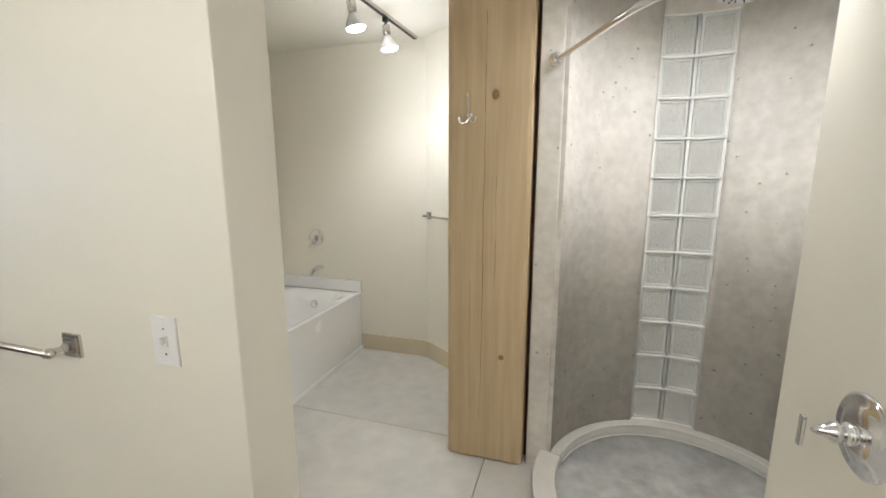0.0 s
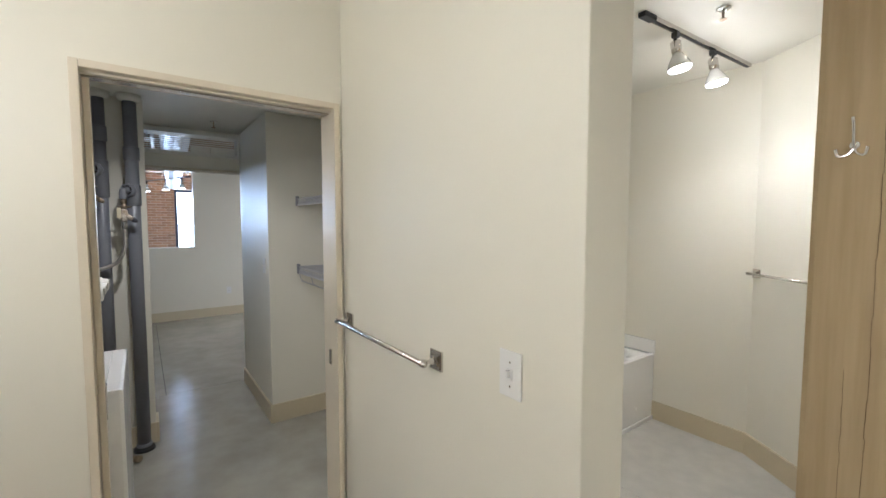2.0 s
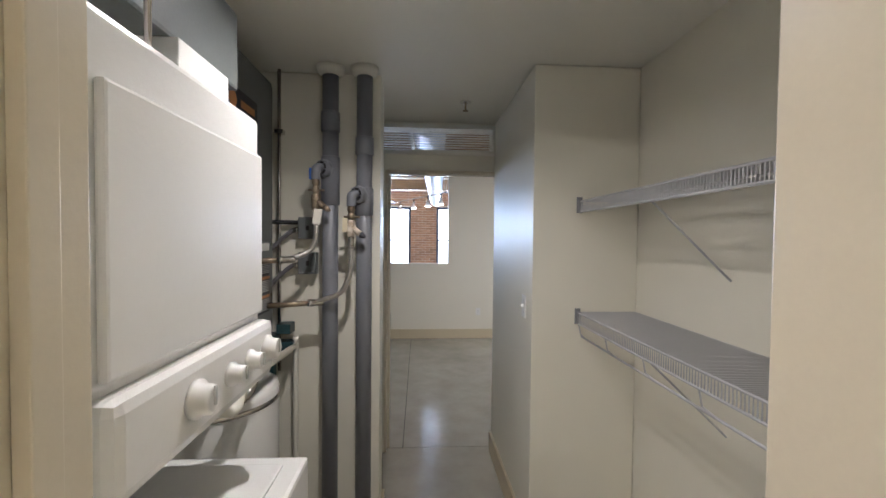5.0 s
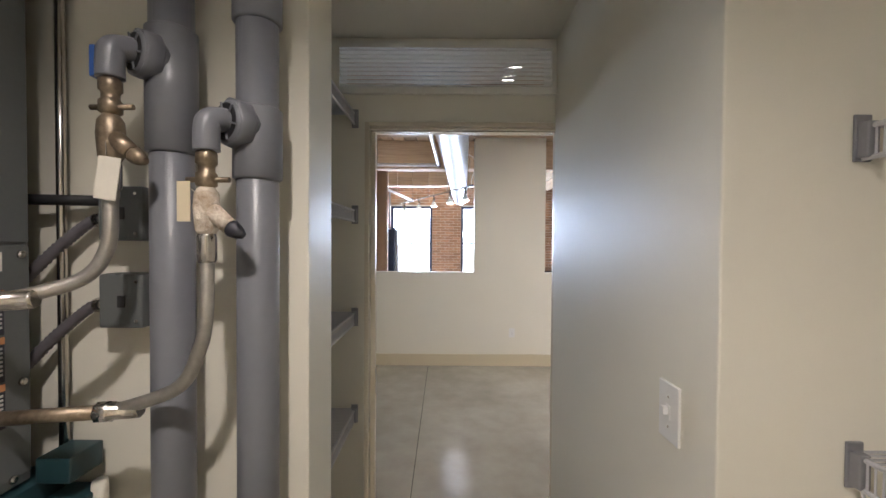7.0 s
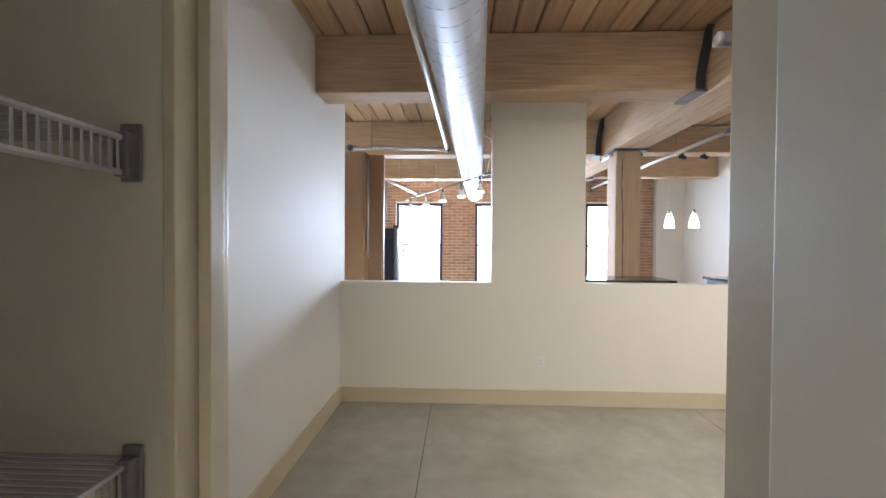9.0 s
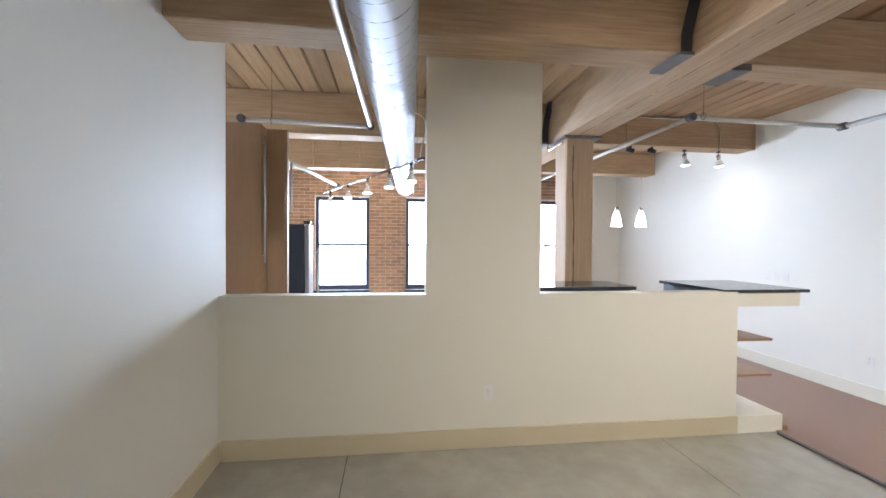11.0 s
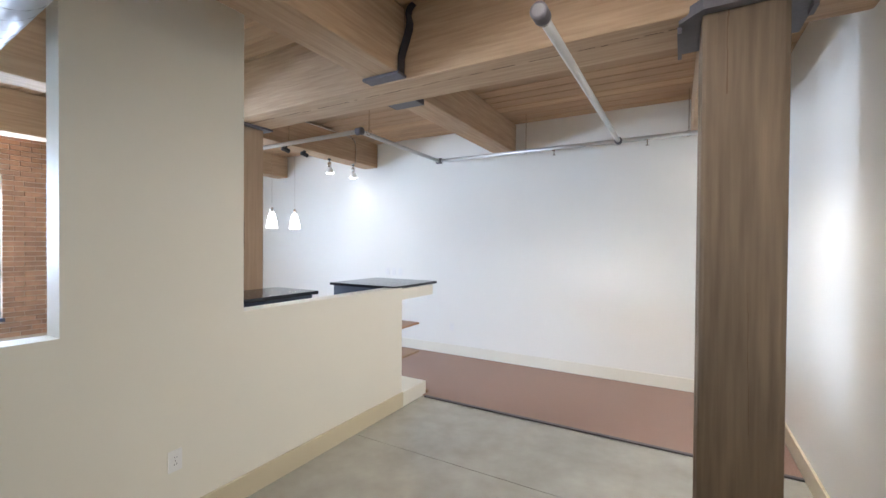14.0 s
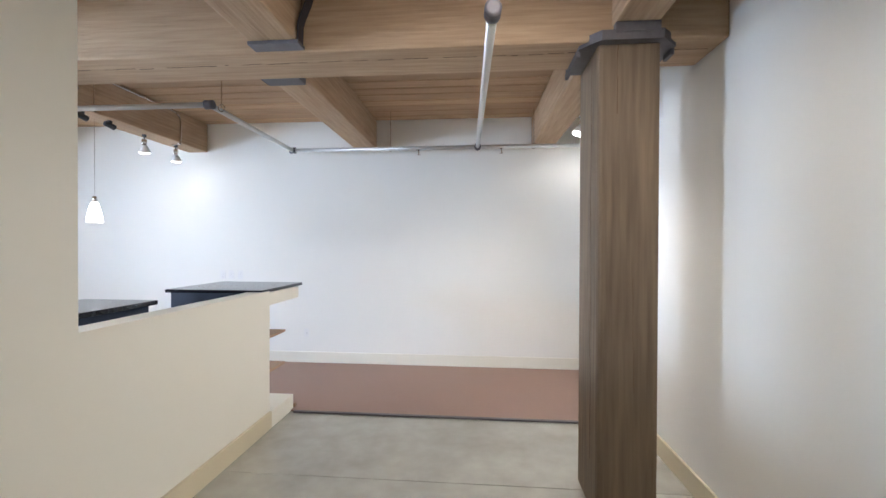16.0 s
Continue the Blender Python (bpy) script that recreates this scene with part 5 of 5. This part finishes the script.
# bathtub
tub = thing("bathtub", (-2.2, 2.4, 0), "white bathtub with a flat apron and low splash lip", "bathtub")
TX0, TX1, TY0, TY1, TZ = -2.615, -1.80, 1.62, 3.225, 0.53
part("apron", block(TX1 - 0.04, TY0, 0.0, TX1, TY1, TZ - 0.02, bevel=0.004), ENAMEL, tub)
bm = bmesh.new()
bmesh.ops.create_grid(bm, x_segments=18, y_segments=30, size=0.5)
for vtx in bm.verts:
    u_, w_ = vtx.co.x * 2, vtx.co.y * 2
    rr = max(abs(u_) ** 4 * 1.25 + abs(w_) ** 6 * 1.12, 0) ** 0.25
    depth = 0.36 * min(1, max(0, (0.86 - rr) / 0.22)) ** 0.6
    vtx.co = Vector(((TX0 + TX1) / 2 + u_ * (TX1 - TX0) / 2, (TY0 + TY1) / 2 + w_ * (TY1 - TY0) / 2, TZ - depth))
for f in bm.faces:
    f.smooth = True
bmesh.ops.solidify(bm, geom=bm.faces[:], thickness=0.012)
part("basin", bm, ENAMEL, tub)
part("rim_lip", block(TX1 - 0.03, TY0, TZ - 0.02, TX1 + 0.004, TY1, TZ + 0.004, bevel=0.006), ENAMEL, tub)
part("splash_lip", block(TX0, TY1 - 0.02, TZ + 0.004, TX1 + 0.01, TY1 + 0.003, TZ + 0.11, bevel=0.005), ENAMEL, tub, "low white splash lip on the wall side")
part("base_strip", block(TX1, TY0, 0.0, TX1 + 0.012, TY1, 0.03, bevel=0.003), PLASTIC, tub)
part("end_panel", block(TX0, TY0 - 0.18, 0, TX1, TY0 - 0.002, TZ, bevel=0.004), ENAMEL, tub)
bm = bmesh.new()
lathe(bm, [(0.035, 0), (0.035, 0.006), (0.02, 0.01)], towards((-2.21, 3.10, 0.42), (0, -1, 0.2)), 20)
part("overflow", bm, CHROME, tub, "round chrome overflow plate")
tv = thing("tub_valve", (-2.237, 3.23, 1.0), "round chrome tub valve with a lever", "faucet")
bm = bmesh.new()
lathe(bm, [(0.075, 0), (0.072, 0.006), (0.04, 0.014), (0.03, 0.016)], towards((-2.237, 3.23, 1.01), (0, -1, 0)), 28)
part("escutcheon", bm, CHROME, tv)
bm = bmesh.new()
lathe(bm, [(0.022, 0.014), (0.022, 0.05), (0.015, 0.06)], towards((-2.237, 3.23, 1.01), (0, -1, 0)), 16)
tube(bm, [(-2.237, 3.175, 1.01), (-2.275, 3.165, 0.93)], [0.009, 0.006], 10)
part("lever", bm, CHROME, tv)
sp = thing("tub_spout", (-2.2, 3.23, 0.72), "curved chrome tub spout", "faucet")
part("spout", tube(bmesh.new(), bend([(-2.20, 3.23, 0.735), (-2.20, 3.17, 0.74), (-2.21, 3.11, 0.72), (-2.215, 3.075, 0.68)], 6), [0.024] * 7 + [0.022] * 6 + [0.019] * 6, 14), CHROME, sp)

# shower
CX, CY, RW = 0.56, 1.92, 0.64


def ring(bm, r0, r1, a0, a1, z0, z1, steps=48):
    """A curved wall: radii r0 to r1, from angle a0 to a1 in degrees."""
    vs = []
    for k in range(steps + 1):
        a = radians(a0 + (a1 - a0) * k / steps)
        c, s = math.cos(a), math.sin(a)
        vs.append([bm.verts.new((CX + r * c, CY + r * s, z)) for r, z in ((r0, z0), (r0, z1), (r1, z1), (r1, z0))])
    for a, b in zip(vs, vs[1:]):
        for i in range(4):
            f = bm.faces.new((a[i], a[(i + 1) % 4], b[(i + 1) % 4], b[i]))
            f.smooth = i in (0, 2)
    bm.faces.new(vs[0])
    bm.faces.new(vs[-1][::-1])
    return bm


GA = 15.6
GZ_0, GZ_1 = 0.11, 2.38
bm = bmesh.new()
ring(bm, RW, RW + 0.12, 164, 90 + GA, 0, BATH_Z - 0.003)
ring(bm, RW, RW + 0.12, 90 - GA, -42, 0, BATH_Z - 0.003)
ring(bm, RW, RW + 0.12, 90 + GA, 90 - GA, 0, GZ_0, 12)
ring(bm, RW, RW + 0.12, 90 + GA, 90 - GA, GZ_1, BATH_Z - 0.003, 12)
shower_wall = setting("wall_shower", bm, SHOWER, "curved cast concrete shower wall, pitted and stained")
bm = bmesh.new()
for k in range(34):
    a = radians(136 + rnd.uniform(-0.4, 0.4) + (3 if k % 2 else 0))
    z = 0.45 + (k // 2) * 0.095
    lathe(bm, [(0.006, 0), (0.004, 0.002), (0.001, 0.003)], towards((CX + RW * math.cos(a), CY + RW * math.sin(a), z), (-math.cos(a), -math.sin(a), 0)), 6)
tagged(part("form_marks", bm, CURB, shower_wall), kind="stuff")
setting("shower_jamb", block(-0.185, 2.09, 0.0, -0.075, 2.34, BATH_Z - 0.004, bevel=0.008), SHOWER, "flat pale concrete jamb of the shower")
# dark strip colours in the shaded gap between post and jamb
setting("jamb_gap_shade", block(-0.203, 2.16, 0, -0.187, 2.20, BATH_Z - 0.004), CRACK)
pan = thing("shower_pan", (CX, CY, 0), "round concrete shower floor with a raised painted kerb", "shower")
bm = bmesh.new()
lathe(bm, [(RW - 0.002, 0.001), (RW - 0.002, 0.04), (0.30, 0.03), (0.03, 0.025)], Matrix.Translation((CX, CY, 0)), 56)
part("floor", bm, PAN, pan, "scuffed pale grey shower floor")
part("kerb", ring(bmesh.new(), RW - 0.055, RW - 0.003, 165, -42, 0.02, 0.105), CURB, pan, "painted kerb ring against the wall")
part("front_kerb", ring(bmesh.new(), RW - 0.055, RW + 0.05, 165, 318, 0.001, 0.10), CURB, pan, "pale plaster kerb at the entry")
for k, (w, t) in enumerate(((0.004, 0.106),)):
    part("bead", tube(bmesh.new(), [(CX + (RW - 0.057) * math.cos(radians(a)), CY + (RW - 0.057) * math.sin(radians(a)), t) for a in range(-42, 166, 4)], 0.004, 6), JOINT, pan, "white caulk bead")
part("bead", tube(bmesh.new(), [(CX + (RW - 0.058) * math.cos(radians(a)), CY + (RW - 0.058) * math.sin(radians(a)), 0.044) for a in range(-42, 166, 4)], 0.005, 6), JOINT, pan, "white caulk bead")
bm = bmesh.new()
lathe(bm, [(0.05, 0.03), (0.05, 0.034), (0.02, 0.034)], Matrix.Translation((CX, CY, 0)), 20)
part("drain", bm, CHROME, pan)

gb = tagged(thing("glass_block_window", (CX, CY + RW, GZ_0), "column of rippled glass blocks two wide in white joints", "window"), kind="structure")
rows_n = 11
ph = (GZ_1 - GZ_0) / rows_n
bm0 = bmesh.new()
box(bm0, -0.076, -0.04, -ph / 2 + 0.007, 0.076, 0.04, ph / 2 - 0.007, bevel=0.006)
front = min(bm0.faces, key=lambda f: f.calc_center_median().y)
bmesh.ops.inset_region(bm0, faces=[front], thickness=0.011, depth=0.0)
bmesh.ops.inset_region(bm0, faces=[front], thickness=0.004, depth=-0.005)
for f in bm0.faces:
    f.material_index = 1
front.material_index = 0
bmesh.ops.recalc_face_normals(bm0, faces=bm0.faces)
block_mesh = bpy.data.meshes.new("glass_block")
bm0.to_mesh(block_mesh)
bm0.free()
block_mesh.materials.append(BLOCK)
block_mesh.materials.append(RIM)
for r in range(rows_n):
    for s in (-1, 1):
        a = radians(90 - s * 7.7)
        ob = new("glass_block", block_mesh)
        ob.parent = gb
        ob.matrix_parent_inverse = gb.matrix_world.inverted()
        ob.matrix_basis = Matrix.Translation((CX + (RW + 0.046) * math.cos(a), CY + (RW + 0.046) * math.sin(a), GZ_0 + (r + 0.5) * ph)) @ Matrix.Rotation(a - radians(90), 4, "Z")
bm = bmesh.new()
for r in range(rows_n + 1):
    z = GZ_0 + r * ph
    ring(bm, RW + 0.002, RW + 0.06, 90 + GA - 0.6, 90 - GA + 0.6, z - 0.007, z + 0.007, 6)
part("bed_joint", bm, JOINT, gb, "white horizontal joints")
for a in (90 + GA - 0.7, 90, 90 - GA + 0.7):
    part("head_joint", ring(bmesh.new(), RW + 0.003, RW + 0.06, a + 0.65, a - 0.65, GZ_0, GZ_1, 2), JOINT, gb, "white upright joint")

rodt = thing("shower_rod", (-0.13, 2.08, 2.09), "curved chrome shower curtain rod", "rod")
bm = bmesh.new()
lathe(bm, [(0.034, 0), (0.034, 0.006), (0.022, 0.018), (0.016, 0.03)], towards((-0.115, 2.089, 2.09), (0.2, -1, 0)), 20)
part("flange", bm, CHROME, rodt)
part("rod", tube(bmesh.new(), bend([(-0.11, 2.07, 2.09), (0.0, 1.86, 2.09), (0.165, 1.52, 2.09), (0.29, 1.41, 2.09), (0.50, 1.33, 2.09), (0.658, 1.31, 2.09)], 8), 0.0125, 14), CHROME, rodt)
bm = bmesh.new()
lathe(bm, [(0.034, 0), (0.034, 0.006), (0.016, 0.02)], towards((0.659, 1.31, 2.09), (-1, 0, 0)), 20)
part("flange", bm, CHROME, rodt)
sh = thing("overhead_shower", (0.66, 1.40, 2.2), "round chrome shower head on an arm", "shower head")
part("arm", tube(bmesh.new(), bend([(0.659, 1.42, 2.23), (0.60, 1.46, 2.24), (0.52, 1.52, 2.22), (0.46, 1.57, 2.16)], 6), 0.011, 12), CHROME, sh)
bm = bmesh.new()
lathe(bm, [(0.016, 0.05), (0.02, 0.03), (0.05, 0.008), (0.062, 0.0), (0.062, -0.012), (0.055, -0.014)], towards((0.44, 1.585, 2.115), (0.15, -0.1, 1)), 28)
part("head", bm, CHROME, sh)
bm = bmesh.new()
for k in range(18):
    a = k * 2.4
    rr = 0.012 * math.sqrt(k)
    lathe(bm, [(0.003, -0.0145), (0.002, -0.017)], towards((0.44, 1.585, 2.115), (0.15, -0.1, 1)) @ Matrix.Translation((rr * math.cos(a), rr * math.sin(a), 0)), 6)
tagged(part("nozzle", bm, DARK, sh), kind="stuff")
sv = thing("shower_valve", (0.66, 1.10, 0.985), "round chrome shower valve with a lever handle", "faucet")
m = towards((0.659, 1.105, 0.985), (-1, 0, 0))
bm = bmesh.new()
lathe(bm, [(0.098, 0), (0.098, 0.005), (0.090, 0.010), (0.076, 0.008), (0.068, 0.014), (0.05, 0.018), (0.032, 0.02)], m, 40)
part("escutcheon", bm, CHROME, sv)
bm = bmesh.new()
lathe(bm, [(0.026, 0.018), (0.026, 0.034), (0.020, 0.040), (0.024, 0.046), (0.024, 0.062), (0.016, 0.072), (0.014, 0.082), (0.006, 0.10)], m, 24)
hd = part("handle", bm, CHROME, sv)
part("lever", block(0.552, 1.136, 0.918, 0.564, 1.150, 0.998, bevel=0.003), CHROME, hd)

# vanity
va = thing("vanity", (-1.2, -0.8, 0), "vanity cabinet with a dark speckled granite top and splash", "cabinet")
part("body", block(-1.89, -1.075, 0.1, 0.3, -0.55, 0.845, bevel=0.003), VENEER, va)
part("toe_kick", block(-1.89, -1.07, 0, 0.3, -0.60, 0.098), DARK, va)
part("countertop", block(-1.897, -1.077, 0.847, 0.32, -0.515, 0.877, bevel=0.004), GRANITE, va, "dark speckled granite top")
part("side_splash", block(-1.898, -1.077, 0.878, -1.878, -0.512, 0.974, bevel=0.002), GRANITE, va, "dark granite side splash")
part("back_splash", block(-1.877, -1.078, 0.878, 0.32, -1.058, 0.974, bevel=0.002), GRANITE, va)
vl = thing("vanity_light", (-0.9, -1.08, 2.1), "wall light bar with glass shades over the vanity", "lamp")
part("backplate", block(-1.15, -1.078, 2.14, -0.05, -1.06, 2.22, bevel=0.004), NICKEL, vl)
for x in (-0.95, -0.25):
    bm = bmesh.new()
    lathe(bm, [(0.03, 2.2), (0.05, 2.14), (0.06, 2.06), (0.055, 2.06)], Matrix.Translation((x, -0.93, 0)), 20)
    part("shade", bm, SHADE, vl, "lit white glass shade")
    part("arm", rod((x, -1.06, 2.19), (x, -0.95, 2.19), 0.008, 8), NICKEL, vl)

# ---- bricks, last ----
BW, BH, GAPW = 0.205, 0.0575, 0.010
brick_meshes = []
for k in range(4):
    bm = bmesh.new()
    box(bm, -0.05, -BW / 2, -BH / 2, 0.0, BW / 2, BH / 2)
    for vtx in bm.verts:
        vtx.co += Vector((rnd.uniform(-0.0025, 0.0025), rnd.uniform(-0.003, 0.003), rnd.uniform(-0.0025, 0.0025)))
    bmesh.ops.recalc_face_normals(bm, faces=bm.faces)
    me = bpy.data.meshes.new("brick")
    bm.to_mesh(me)
    bm.free()
    me.materials.append(BRICKM)
    brick_meshes.append(me)


def free_of_windows(y0, y1, z):
    """The stretches of a course that no window cuts."""
    runs = [(y0, y1)]
    if WIN_Z0 - 0.09 < z < WIN_Z1 + 0.03:
        for a, b in WINDOWS:
            runs = [r for s, e in runs for r in ((s, min(e, a)), (max(s, b), e)) if r[1] - r[0] > 0.04]
    return runs


rest = bmesh.new()
count = 0
course = 0
z = 0.36
while z < DECK:
    off = 0.5 * (course % 2)
    for s, e in free_of_windows(-1.75, 4.61, z):
        y = s + 0.004
        first = True
        while y < e - 0.03:
            w = BW * (0.5 if first and off else 1.0)
            w = min(w, e - 0.004 - y)
            yc = y + w / 2
            dxb = rnd.uniform(-0.004, 0.004)
            if -0.02 < yc < 0.75 and 0.85 < z < 2.9 and count < 295:
                ob = new("brick", brick_meshes[(count * 7 + course) % 4])
                ob.parent = brick_wall
                ob.matrix_basis = Matrix.LocRotScale((BRICK + dxb, yc, z), None, (1, w / BW, 1))
                count += 1
            else:
                box(rest, BRICK - 0.05 + dxb, y, z - BH / 2, BRICK + dxb, y + w, z + BH / 2)
            y += w + GAPW
            first = False
    z += BH + GAPW
    course += 1
tagged(part("brickwork", rest, BRICKM, brick_wall), kind="stuff")
